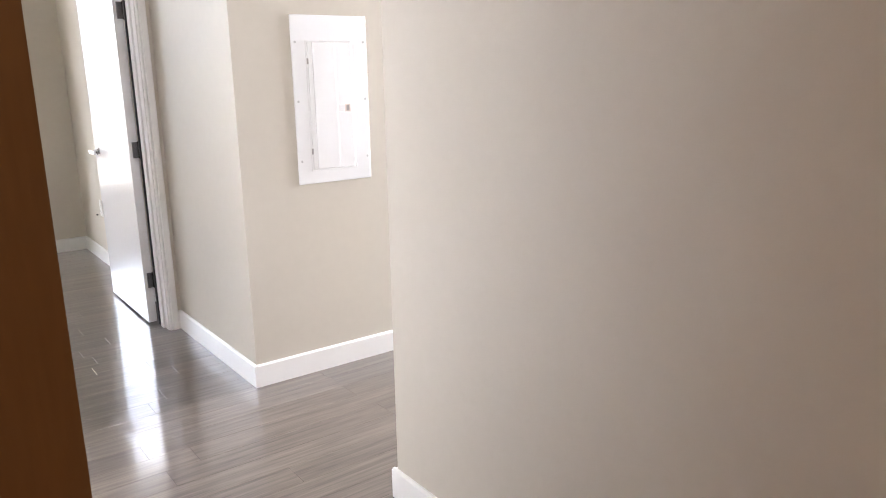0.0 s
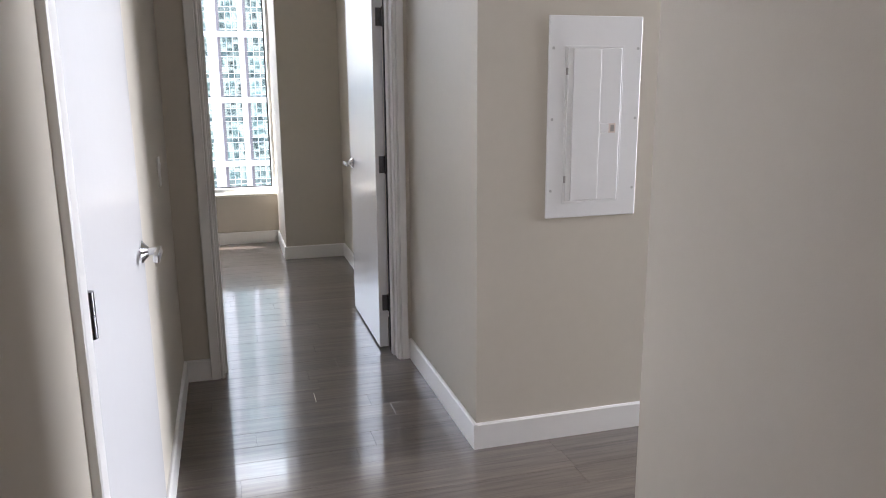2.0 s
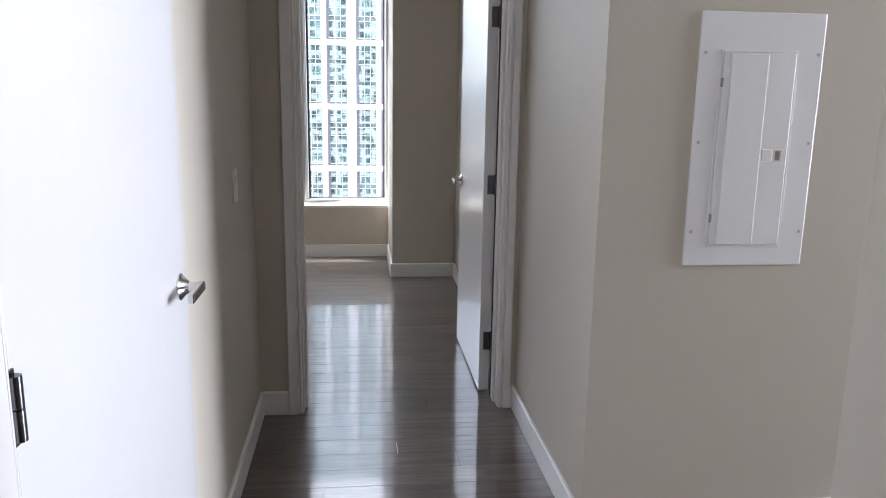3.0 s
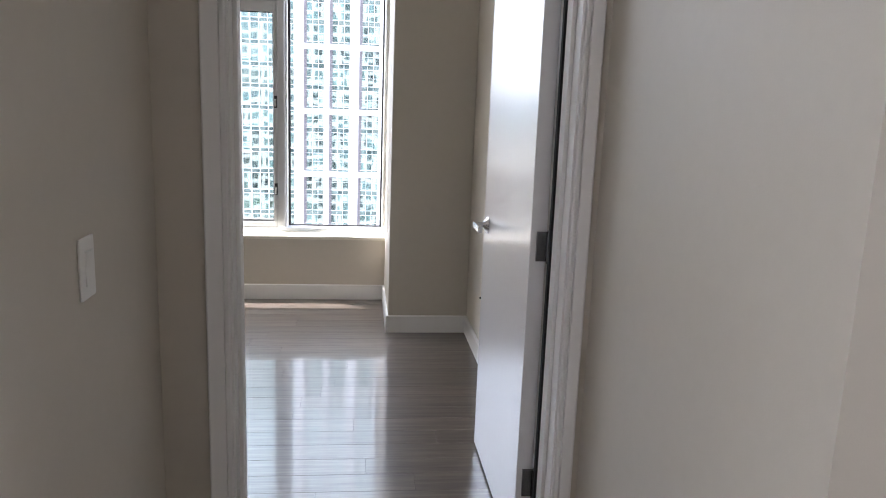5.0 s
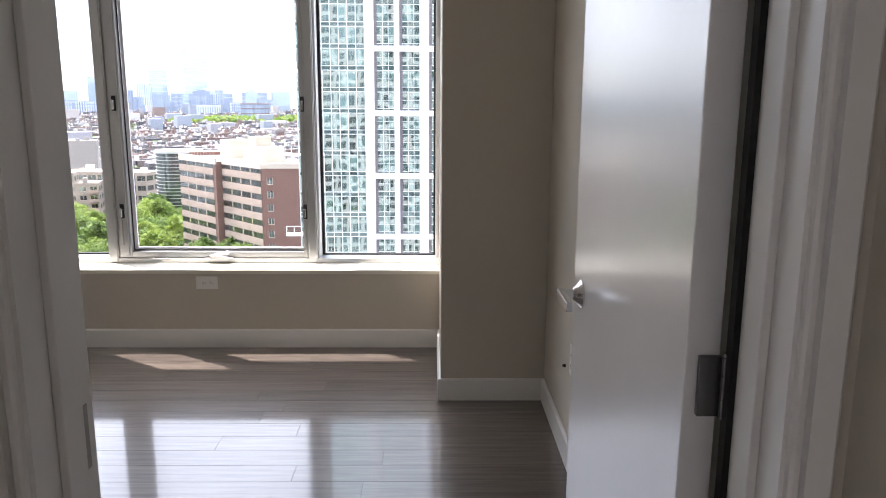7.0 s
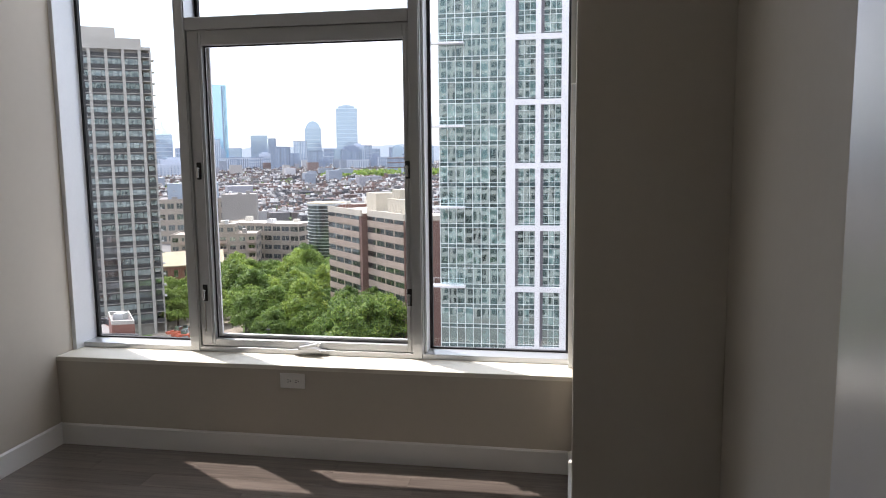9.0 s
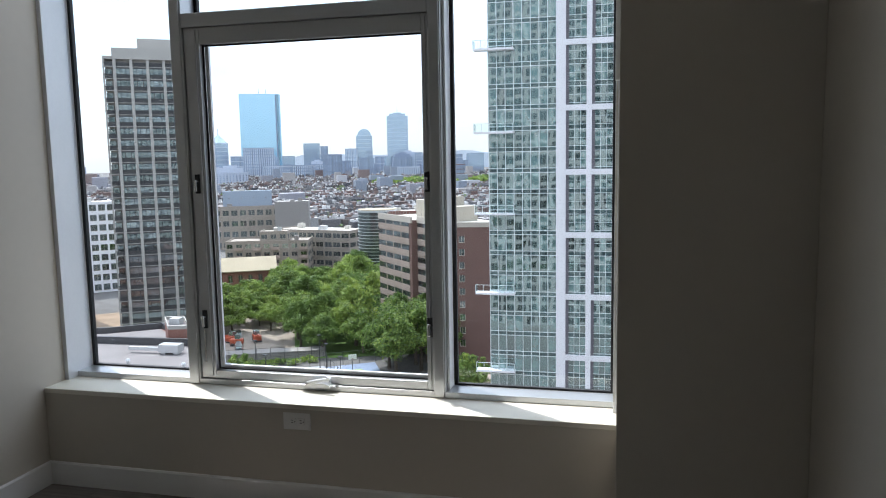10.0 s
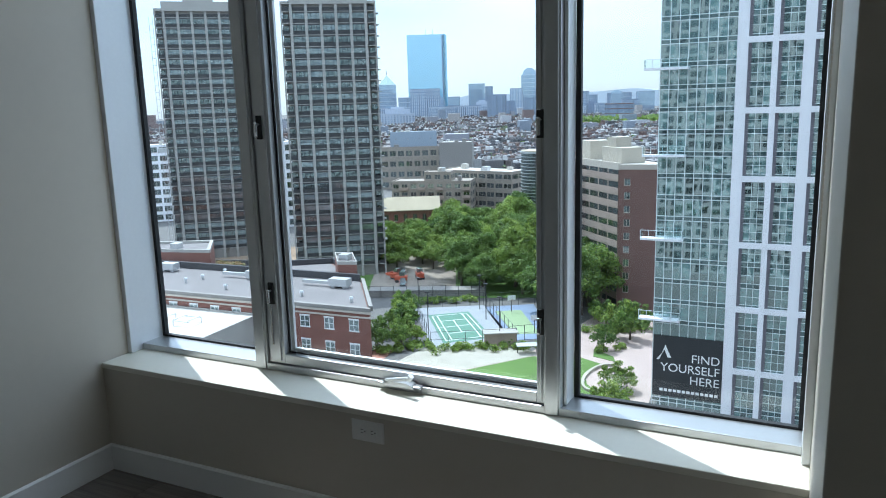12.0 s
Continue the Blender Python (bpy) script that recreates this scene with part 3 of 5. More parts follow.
part("spindle", Shape().rod((-0.045, -0.024, 0.014), (-0.045, -0.036, 0.021), 0.010, 0.009, 14), M_ALU, crank, "", True)


# ---- small fittings ----
def outlet(m, label):
    """A duplex outlet with its plate; the plate lies in x-z, facing -y, long side along x."""
    o = thing("wall_outlet", m, label, "outlet")
    part("plate", Shape().box(-0.0615, 0.0615, -0.006, 0, -0.0365, 0.0365, 0.003), M_PLASTIC, o)
    for s in (-1, 1):
        f = part("socket", Shape().box(s * 0.0195 - 0.0165, s * 0.0195 + 0.0165, -0.0078, -0.004, -0.0145, 0.0145, 0.0015), M_PLASTIC, o)
        x = s * 0.0195
        part("slots", Shape().box(x - 0.006, x + 0.003, -0.0083, -0.0076, 0.0045, 0.0065).box(x - 0.005, x + 0.003, -0.0083, -0.0076, -0.0065, -0.0045)
             .rod((x + 0.0105, -0.0083, 0), (x + 0.0105, -0.0076, 0), 0.0025, seg=10), M_SLOT, f)
    for x in (-0.0475, 0.0475):
        part("screw", Shape().rod((x, -0.0070, 0), (x, -0.0058, 0), 0.003, seg=10), M_PLASTIC, o)
    return o


outlet(pose(-1.112, YW, 0.376), "white duplex outlet set sideways under the window sill")
outlet(pose(BR, 7.76, 0.43, 0, 90, -90), "white duplex outlet low on the bedroom side wall")

switch = thing("light_switch", pose(XL, 5.416, 1.075), "white rocker light switch on the hall wall", "light switch")
part("plate", Shape().box(0, 0.006, -0.0365, 0.0365, -0.0585, 0.0585, 0.003), M_PLASTIC, switch)
part("rocker", Shape().profile([(0.004, -0.033), (0.0085, -0.033), (0.0065, 0.0), (0.0105, 0.033), (0.004, 0.033)], "y", -0.0165, 0.0165), M_PLASTIC, switch)

bumper = thing("wall_bumper", pose(BR, 7.902, 0.361), "small dark rubber door bumper on the wall", "door bumper")
part("rubber", Shape().rod((0, 0, 0), (-0.012, 0, 0), 0.007, 0.005, 12), M_SLOT, bumper, "", True)

# breaker panel
PX0, PX1, PZ0, PZ1 = 0.902, 1.280, 0.904, 1.644
pnl = thing("breaker_panel", pose(PX0, YP, PZ0), "white steel breaker panel with closed door, flush in the wall", "breaker panel")
W, Hh = PX1 - PX0, PZ1 - PZ0
part("cover", Shape().box(0, W, -0.008, 0, 0, Hh, 0.004), M_PANEL, pnl)
d0, d1, e0, e1 = 0.072, W - 0.082, 0.062, Hh - 0.112
part("door_rim", Shape().box(d0 - 0.006, d0, -0.0105, -0.007, e0 - 0.006, e1 + 0.006, 0.001).box(d1, d1 + 0.006, -0.0105, -0.007, e0 - 0.006, e1 + 0.006, 0.001)
     .box(d0, d1, -0.0105, -0.007, e1, e1 + 0.006, 0.001).box(d0, d1, -0.0105, -0.007, e0 - 0.006, e0, 0.001), M_PANEL, pnl)
pd = part("door", Shape().box(d0 + 0.002, d1 - 0.002, -0.0125, -0.007, e0 + 0.002, e1 - 0.002, 0.0025)
          .box(d0 + 0.024, d0 + 0.138, -0.0150, -0.012, e0 + 0.004, e1 - 0.004, 0.0025), M_PANEL, pnl, "white steel panel door with a raised field")
part("latch", Shape().box(d0 + 0.142, d0 + 0.176, -0.0155, -0.012, e0 + 0.255, e0 + 0.290, 0.002), M_PANEL, pd)
part("label", Shape().box(d0 + 0.176, d0 + 0.205, -0.0142, -0.012, e0 + 0.255, e0 + 0.290, 0.001), M_BREAKER, pd, "faded label by the panel latch")
part("latch_slot", Shape().box(d0 + 0.184, d0 + 0.198, -0.0150, -0.0140, e0 + 0.260, e0 + 0.285), M_HINGE, pd)
for z in (e0 + 0.085, e1 - 0.085):
    part("hinge", Shape().box(d0 - 0.003, d0 + 0.005, -0.0140, -0.008, z - 0.013, z + 0.013, 0.001), M_HINGE, pd, "small dark hinge")
for x in (0.018, W - 0.018):
    for z in (0.105, Hh / 2, Hh - 0.115):
        part("screw", Shape().rod((x, -0.0095, z), (x, -0.0075, z), 0.0055, 0.0045, seg=12), M_SCREW, pnl)

# bead chain of a roller shade, in the window's corner by the column
chain = thing("shade_chain", pose(CX - 0.016, 9.30, SILL + 0.62), "steel bead chain hanging at the window jamb", "shade chain")
for dy in (-0.012, 0.012):
    strand = Shape().box(-0.0006, 0.0006, dy - 0.0006, dy + 0.0006, -0.002, 1.2)
    for i in range(75):
        strand.box(-0.002, 0.002, dy - 0.002, dy + 0.002, 0.016 * i, 0.016 * i + 0.011)
    part("strand", strand, M_STEEL, chain)
rail = thing("shade_rail", pose(CX - 0.004, 9.22, 1.72), "white shade side rail on the window reveal", "shade rail")
part("channel", Shape().box(-0.018, 0.004, -0.02, 0.02, 0, HEAD - 1.72, 0.002), M_PLASTIC, rail)
def leaf_cloud(rng, lobes, leaves, size):
    """Leaf cards scattered over lobes (centre, radius): verts and faces."""
    k = len(lobes)
    per = leaves // k
    c = np.repeat(np.array([p for p, r in lobes]), per, axis=0)
    r = np.repeat(np.array([r for p, r in lobes]), per)
    u = rng.normal(size=(k * per, 3))
    u /= np.linalg.norm(u, axis=1)[:, None]
    u[:, 2] = np.where(rng.random(k * per) < 0.7, np.abs(u[:, 2]), u[:, 2])
    pos = c + u * (r * rng.uniform(0.55, 1.12, k * per))[:, None]
    nrm = u + rng.normal(scale=0.55, size=u.shape)
    nrm /= np.linalg.norm(nrm, axis=1)[:, None]
    a = np.cross(nrm, rng.normal(size=u.shape))
    a /= np.linalg.norm(a, axis=1)[:, None]
    b = np.cross(nrm, a)
    s = (size * rng.uniform(0.6, 1.3, k * per))[:, None]
    v = np.stack([pos - a * s, pos + b * s * 0.55 + nrm * s * 0.12, pos + a * s, pos - b * s * 0.55 + nrm * s * 0.12], axis=1).reshape(-1, 3)
    return v, np.arange(len(v)).reshape(-1, 4)


def cloud_mesh(name, v, f, mat):
    me = bpy.data.meshes.new(name)
    me.from_pydata(v.tolist(), [], f.tolist())
    me.materials.append(mat)
    return me


# ---- outside: ground, park, courts ----
G = -45.0


def flat(name, outline, z, mat, label, category, thick=0.08):
    return structure(name, Shape().prism(outline, z - thick, z), mat, label, category)


M_GROUND = material("city_ground", (0.12, 0.115, 0.11), rough=0.9, vary=0.35, scale=0.02, fine=0.4)
M_GRASS = material("mown_grass", (0.085, 0.15, 0.03), rough=0.9, vary=0.3, scale=0.15, fine=3.0)
M_PAVE = material("pale_paving", (0.38, 0.30, 0.27), rough=0.8, vary=0.12, scale=0.2, fine=2.0)
M_COURT_G = material("court_green", (0.10, 0.20, 0.145), rough=0.8, vary=0.12, scale=0.3)
M_COURT_LG = material("court_light_green", (0.25, 0.33, 0.18), rough=0.8, vary=0.1, scale=0.3)
M_COURT_GREY = material("court_grey", (0.27, 0.285, 0.31), rough=0.8, vary=0.1, scale=0.3)
M_COURT_B = material("court_blue", (0.19, 0.24, 0.34), rough=0.8, vary=0.1, scale=0.3)
M_LINE = material("line_paint", (0.75, 0.75, 0.75), rough=0.7)
M_ASPHALT = material("asphalt", (0.06, 0.06, 0.062), rough=0.9, vary=0.2, scale=0.3)
M_CONC = material("concrete", (0.35, 0.335, 0.31), rough=0.85, vary=0.10, scale=0.2, fine=4)
M_CONC_B = material("beige_render", (0.29, 0.25, 0.21), rough=0.85, vary=0.10, scale=0.2, fine=4)
M_CONC_D = material("dark_concrete", (0.24, 0.225, 0.21), rough=0.85, vary=0.1, scale=0.2)
M_BRICK = material("red_brick", (0.20, 0.092, 0.072), rough=0.9, vary=0.14, scale=0.5, fine=8)
M_BRICK_D = material("dark_brown_brick", (0.17, 0.10, 0.085), rough=0.9, vary=0.12, scale=0.4, fine=6)
M_BRICK_T = material("tan_brick", (0.35, 0.275, 0.23), rough=0.9, vary=0.12, scale=0.4, fine=6)
M_BAND = material("cream_band", (0.48, 0.43, 0.37), rough=0.8, vary=0.08, scale=0.3)
M_ROOF = material("grey_membrane_roof", (0.175, 0.160, 0.158), rough=0.85, vary=0.12, scale=0.2, fine=2)
M_ROOF_T = material("tan_shingle_roof", (0.36, 0.31, 0.22), rough=0.9, vary=0.12, scale=0.3, fine=3)
M_ROOF_W = material("white_membrane_roof", (0.50, 0.47, 0.42), rough=0.8, vary=0.1, scale=0.2)
M_METAL = material("galvanised_metal", (0.55, 0.56, 0.57), rough=0.4, metal=0.6, vary=0.1)
M_POLE = material("dark_steel_pole", (0.05, 0.05, 0.055), rough=0.5, metal=0.3)
M_WHITE_FAC = material("white_facade_panel", (0.80, 0.79, 0.82), rough=0.45, vary=0.03, scale=0.2, fine=2)
M_MULL = material("facade_mullion", (0.74, 0.78, 0.79), rough=0.4, metal=0.3)
M_REVEAL = material("dark_reveal", (0.16, 0.15, 0.17), rough=0.6)
M_TGLASS = mirror_glass("tower_glass", (0.085, 0.155, 0.150), gloss=0.42, wobble=0.4, wobble_scale=0.13, sheen=(0.74, 0.86, 0.86), amount=0.8)
M_TGLASS_I = mirror_glass("tower_glass_far", (0.085, 0.155, 0.150), gloss=0.42, wobble=0.4, wobble_scale=0.13, sheen=(0.74, 0.86, 0.86), per="island", amount=0.8)
M_SPAN = mirror_glass("spandrel_glass", (0.035, 0.07, 0.075), gloss=0.2, wobble=0.25, per="island")
M_BLUE = mirror_glass("blue_tower_glass", (0.22, 0.45, 0.66), gloss=0.35, wobble=0.0, per="island")
M_PANE_D = mirror_glass("dark_window_glass", (0.12, 0.135, 0.145), gloss=0.30, wobble=0.3, amount=0.9)
M_PANE_DI = mirror_glass("dark_window_glass_far", (0.09, 0.09, 0.095), gloss=0.30, wobble=0.2, per="island")
M_PANE_O = mirror_glass("office_window_glass", (0.03, 0.035, 0.04), gloss=0.16, wobble=0.2, amount=0.8)
M_PANE_OI = mirror_glass("office_window_glass_far", (0.03, 0.035, 0.04), gloss=0.16, wobble=0.2, per="island", amount=0.8)
M_LEAF = leaf_material("tree_leaves", [(0.13, 0.215, 0.055), (0.17, 0.265, 0.065), (0.075, 0.135, 0.045), (0.22, 0.31, 0.075), (0.14, 0.235, 0.06)])
M_BARK = material("bark", (0.09, 0.07, 0.055), rough=0.9, vary=0.25, scale=2)

tagged(part("ground", Shape().box(-3500, 3500, 9.9, 4800, G - 1.0, G), M_GROUND), "city ground reaching to the horizon", "ground", kind="structure")
flat("grass_park", [(-125, 165), (-86, 163), (-44, 178), (-60, 235), (-150, 260)], G + 0.05, M_GRASS, "park grass and earth under the trees", "grass")
flat("pavement_plaza", [(-62, 122), (-46, 131), (-39, 170), (-24, 170), (-19, 100), (-40, 90), (-62, 100)], G + 0.06, M_PAVE, "pale paved plaza beside the glass tower", "pavement")
flat("lawn_front", [(-60, 112), (-44, 133), (-38, 131), (-36, 110), (-50, 100)], G + 0.12, M_GRASS, "mown lawn in front of the courts", "lawn")
M_PATH = material("cream_path", (0.36, 0.335, 0.28), rough=0.85, vary=0.12, scale=0.4, fine=3.0)
flat("lawn_side", [(-37, 136), (-35, 135), (-31.0, 133.2), (-32.2, 130.5), (-32.4, 126.5), (-31.2, 123.0), (-29.0, 120.4), (-26.3, 119.2), (-28.8, 115.4), (-31, 108), (-42, 108)], G + 0.12, M_GRASS, "mown lawn with a curved edge in the plaza", "lawn")
flat("lawn_corner", [(-34.8, 141), (-33.8, 136.8), (-29.4, 135.4), (-30.4, 138.0)], G + 0.12, M_GRASS, "small wedge of lawn in the plaza", "lawn")
flat("path_front", [(-65, 129.2), (-48.8, 138), (-43.6, 134.2), (-45.5, 131.5), (-60.5, 112.5), (-66.5, 115), (-66, 124)], G + 0.09, M_PATH, "cream gravel path before the courts", "path")
flat("path_brick", [(-74.2, 123.5), (-72.0, 127.5), (-70.2, 126.4), (-69.0, 120.0), (-73.0, 118.0)], G + 0.09, material("red_paver_path", (0.36, 0.17, 0.12), rough=0.9, vary=0.2, scale=0.5, fine=6), "red brick garden path", "path")
arc = [(-29.6 + 3.0 * math.cos(a), 126.4 + 6.8 * math.sin(a)) for a in np.linspace(radians(62), radians(298), 26)]
inner = [(-29.6 + 2.5 * math.cos(a), 126.4 + 6.3 * math.sin(a)) for a in np.linspace(radians(298), radians(62), 26)]
structure("seat_wall", Shape().prism(arc + inner, G + 0.04, G + 0.55), M_PATH, "low curved pale seat wall along the lawn", "wall")
flat("court_surface_1", [(-80.5, 154.5), (-66.5, 162.5), (-49.5, 138.8), (-64, 130.5)], G + 0.10, M_COURT_GREY, "grey tennis court surround", "court")
flat("court_playing_1", [(-74.8, 150.2), (-67.6, 156.2), (-55.4, 140.6), (-62.9, 133.6)], G + 0.16, M_COURT_G, "green tennis court with white lines", "court")
flat("court_surface_2", [(-65.8, 161.3), (-56, 167.5), (-44, 145), (-51.5, 140)], G + 0.10, M_COURT_B, "blue ball court surround", "court")
flat("court_playing_2", [(-62, 158.5), (-57, 161.5), (-47.5, 146.5), (-52, 144)], G + 0.16, M_COURT_LG, "light green ball court", "court")
flat("yard_left", [(-180, 190), (-150, 215), (-128, 200), (-150, 172)], G + 0.05, material("building_yard_earth", (0.26, 0.19, 0.13), rough=0.95, vary=0.3, scale=0.2), "tan earth of a building yard", "yard")
flat("street_left", [(-110, 185), (-100, 190), (-88, 170), (-96, 165)], G + 0.06, M_ASPHALT, "asphalt drive at the tower's foot", "road")


def court_lines(name, a, b, c, d, label):
    """White lines just inside a four-cornered court, with a middle line and a net line."""
    a, b, c, d = (Vector((*p, 0)) for p in (a, b, c, d))
    sh = Shape()

    def line(p, q, w=0.16):
        u = (q - p).normalized()
        v = Vector((-u.y, u.x, 0)) * w / 2
        sh.prism([tuple((p + v)[:2]), tuple((p - v)[:2]), tuple((q - v)[:2]), tuple((q + v)[:2])], G + 0.161, G + 0.19)

    def at(u, v):
        return a.lerp(b, u).lerp(d.lerp(c, u), v)
    for p, q in (((0.08, 0.06), (0.92, 0.06)), ((0.92, 0.06), (0.92, 0.94)), ((0.92, 0.94), (0.08, 0.94)), ((0.08, 0.94), (0.08, 0.06)),
                 ((0.2, 0.06), (0.2, 0.94)), ((0.8, 0.06), (0.8, 0.94)), ((0.2, 0.28), (0.8, 0.28)), ((0.2, 0.72), (0.8, 0.72)), ((0.5, 0.28), (0.5, 0.72)), ((0.02, 0.5), (0.98, 0.5))):
        line(at(*p), at(*q))
    return structure(name, sh, M_LINE, label, "court lines")


court_lines("court_lines", (-74.8, 150.2), (-67.6, 156.2), (-55.4, 140.6), (-62.9, 133.6), "white painted tennis court lines")


M_YARD = material("trodden_yard_soil", (0.27, 0.23, 0.19), rough=0.95, vary=0.3, scale=0.6)
structure("work_yard", Shape().prism([(-84, 168), (-80, 176), (-103, 226), (-112, 236), (-136, 228), (-112, 190), (-101, 168)], G + 0.02, G + 0.24), M_YARD, "bare trodden soil of the work yard between hall and trees", "yard")

# ---- outside: buildings ----
M_SKYB = material("blue_grey_cladding", (0.27, 0.32, 0.38), rough=0.5, vary=0.06, scale=0.2)


def place(p, q):
    """The pose of a facade whose left foot is p and right foot is q, seen from in front; x along it, y into the building. And its width."""
    dx, dy = q[0] - p[0], q[1] - p[1]
    return pose(p[0], p[1], G, 0, 0, math.degrees(math.atan2(dy, dx))), math.hypot(dx, dy)


def glass_tower():
    """Slab tower: a flush glass wall on its left part, white framed bays on the rest, balconies on the corner."""
    x0, xw, x1, y, top = -18.7, -9.2, 15.0, 112.0, 62.0
    t = thing("glass_tower", pose(x0, y, G), "tall apartment tower of green glass and white frames", "tower")
    n, fl = 8, 2.93
    w1, w = xw - x0, x1 - x0


    base = 5.36 - fl * 17 - G
    rows = [base + fl * i for i in range(-1, 36)]
    part("core", boxes_mesh("core", [(0.05, w, 0.32, 22, 0, top - G)], M_REVEAL), None, t)
    bars, spans = [], []
    cw = w1 / n
    for i in range(n + 1):
        bars.append((i * cw - 0.05, i * cw + 0.05, 0.0, 0.16, 0, top - G))
    pane = boxes_mesh("pane", [(0.035, cw - 0.035, 0.07, 0.11, 0.62, fl - 0.03)], M_TGLASS)
    far = []
    for r in rows:
        if r + fl < 0:
            continue
        bars += [(0, w1, 0.02, 0.15, r - 0.05, r + 0.05), (0, w1, 0.02, 0.15, r + 0.54, r + 0.64)]
        for i in range(n):
            spans.append((i * cw + 0.035, (i + 1) * cw - 0.035, 0.075, 0.12, r + 0.03, r + 0.56))
            if r < 72:
                part("pane", pane, None, t, at=pose(i * cw, 0, r))
            else:
                far.append((i * cw + 0.035, (i + 1) * cw - 0.035, 0.07, 0.11, r + 0.62, r + fl - 0.03))
    part("mullions", boxes_mesh("mullions", bars, M_MULL), None, t, "pale aluminium mullion grid")
    # white frame: uprights wide and narrow, a white beam every third storey
    frame, glass, rev, bm2 = [], [], [], []
    x = w1
    wide = True
    beams = [r for i, r in enumerate(rows) if (i - 1) % 3 == 0]
    while x < w:
        fw = 1.30 if wide else 0.72
        frame.append((x, x + fw, -0.22, 0.32, 0, top - G))
        a, b = x + fw, x + fw + 2.80
        rev.append((a, a + 0.40, 0.10, 0.33, 0, top - G))
        gx = [a + 0.40, a + 0.40 + 0.80, a + 0.40 + 1.60, b]
        for r in rows:
            if r + fl < 0:
                continue
            for g0, g1 in zip(gx, gx[1:]):
                glass.append((g0 + 0.03, g1 - 0.03, 0.18, 0.22, r + 0.70, r + fl - 0.04))
                spans.append((g0 + 0.03, g1 - 0.03, 0.185, 0.23, r + 0.04, r + 0.62))
            bm2 += [(a, b, 0.12, 0.26, r - 0.04, r + 0.04), (a, b, 0.12, 0.26, r + 0.62, r + 0.70)]
            bm2 += [(a + 0.4, b, 0.14, 0.26, r + 1.75, r + 1.80)]
        for g in gx[1:-1]:
            bm2.append((g - 0.03, g + 0.03, 0.13, 0.26, 0, top - G))
        x = b
        wide = not wide
    for r in beams:
        frame.append((w1 + 0.01, w, -0.20, 0.31, r - 0.38, r + 0.38))
    part("frame", boxes_mesh("frame", frame, M_WHITE_FAC), None, t, "white panel frame")
    part("reveals", boxes_mesh("reveals", rev, M_REVEAL), None, t, "dark window reveals")
    part("window_bars", boxes_mesh("window_bars", bm2, M_MULL), None, t)
    tagged(part("bay_panes", boxes_mesh("bay_panes", glass + far, M_TGLASS_I), None, t, "green glass panes of the bays"), kind="stuff")
    tagged(part("spandrels", boxes_mesh("spandrels", spans, M_SPAN), None, t, "dark spandrel panes"), kind="stuff")
    side = [(-0.06, 0.02, 0.2 + 2.2 * k, 0.28 + 2.2 * k, 0, top - G) for k in range(10)] + [(-0.05, 0.02, 0, 22, r - 0.04, r + 0.04) for r in rows if r > 0]
    part("side_mullions", boxes_mesh("side_mullions", side, M_MULL), None, t)
    part("side_glass", boxes_mesh("side_glass", [(0, 0.05, 2.2 * k + 0.3, 2.2 * k + 2.4, r + 0.1, r + fl - 0.1) for k in range(9) for r in rows if r > 0], M_TGLASS_I), None, t)
    for k in range(-3, 4):
        z = 5.33 - G + 11.4 * k - 0.35
        bl = part("balcony", boxes_mesh("balcony", [(-1.9, 3.7, -1.35, 0.10, z, z + 0.28)], M_WHITE_FAC), None, t, "white corner balcony")
        gl = part("railing", boxes_mesh("railing", [(-1.88, 3.68, -1.33, -1.30, z + 0.28, z + 1.35), (-1.88, -1.85, -1.30, 0.08, z + 0.28, z + 1.35), (3.65, 3.68, -1.30, 0.0, z + 0.28, z + 1.35)], M_RAIL), None, bl, "glass balcony railing")
        part("posts", boxes_mesh("posts", [(px, px + 0.07, -1.36, -1.29, z + 0.28, z + 1.36) for px in (-1.9, -0.8, 0.3, 1.4, 2.5, 3.62)], M_MULL), None, bl)
        part("rail", boxes_mesh("rail", [(-1.9, 3.7, -1.36, -1.28, z + 1.35, z + 1.41)], M_MULL), None, bl)
    # banner on the lower storeys
    bz0, bz1 = -40.6 - G, -31.6 - G
    ban = part("banner", boxes_mesh("banner", [(0.1, w1 - 0.05, -0.06, -0.02, bz0, bz1)], M_BANNER), None, t, "dark banner with white lettering")
    for text, x, z, size, al in (("FIND", w1 - 0.35, bz1 - 3.6, 1.72, "RIGHT"), ("YOURSELF", w1 - 0.35, bz1 - 5.2, 1.72, "RIGHT"), ("HERE", w1 - 0.35, bz1 - 6.8, 1.72, "RIGHT")):
        cu = bpy.data.curves.new("lettering", "FONT")
        cu.body, cu.size, cu.align_x, cu.extrude = text, size, al, 0.01
        dg = bpy.data.objects.new("tmp", cu)
        scene.collection.objects.link(dg)
        me = bpy.data.meshes.new_from_object(dg.evaluated_get(bpy.context.evaluated_depsgraph_get()))
        bpy.data.objects.remove(dg)
        me.materials.clear()
        me.materials.append(M_LETTER)
        part("lettering", me, None, ban, "white capital letters", at=pose(x, -0.075, z, 90, 0, 0))
    part("small_print", boxes_mesh("small_print", [(1.1 + 0.62 * i, 1.1 + 0.62 * i + 0.45, -0.085, -0.06, bz0 + 0.75, bz0 + 1.15) for i in range(13)], M_LETTER), None, ban)
    part("mark", Shape().profile([(0.55, bz1 - 3.6), (0.95, bz1 - 3.6), (1.75, bz1 - 1.3), (2.6, bz1 - 3.2), (2.1, bz1 - 3.2), (1.65, bz1 - 2.1)], "y", -0.085, -0.06), M_LETTER, ban)
    return t


M_RAIL = glass_material("railing_glass", (0.93, 0.96, 0.96), 1.25)
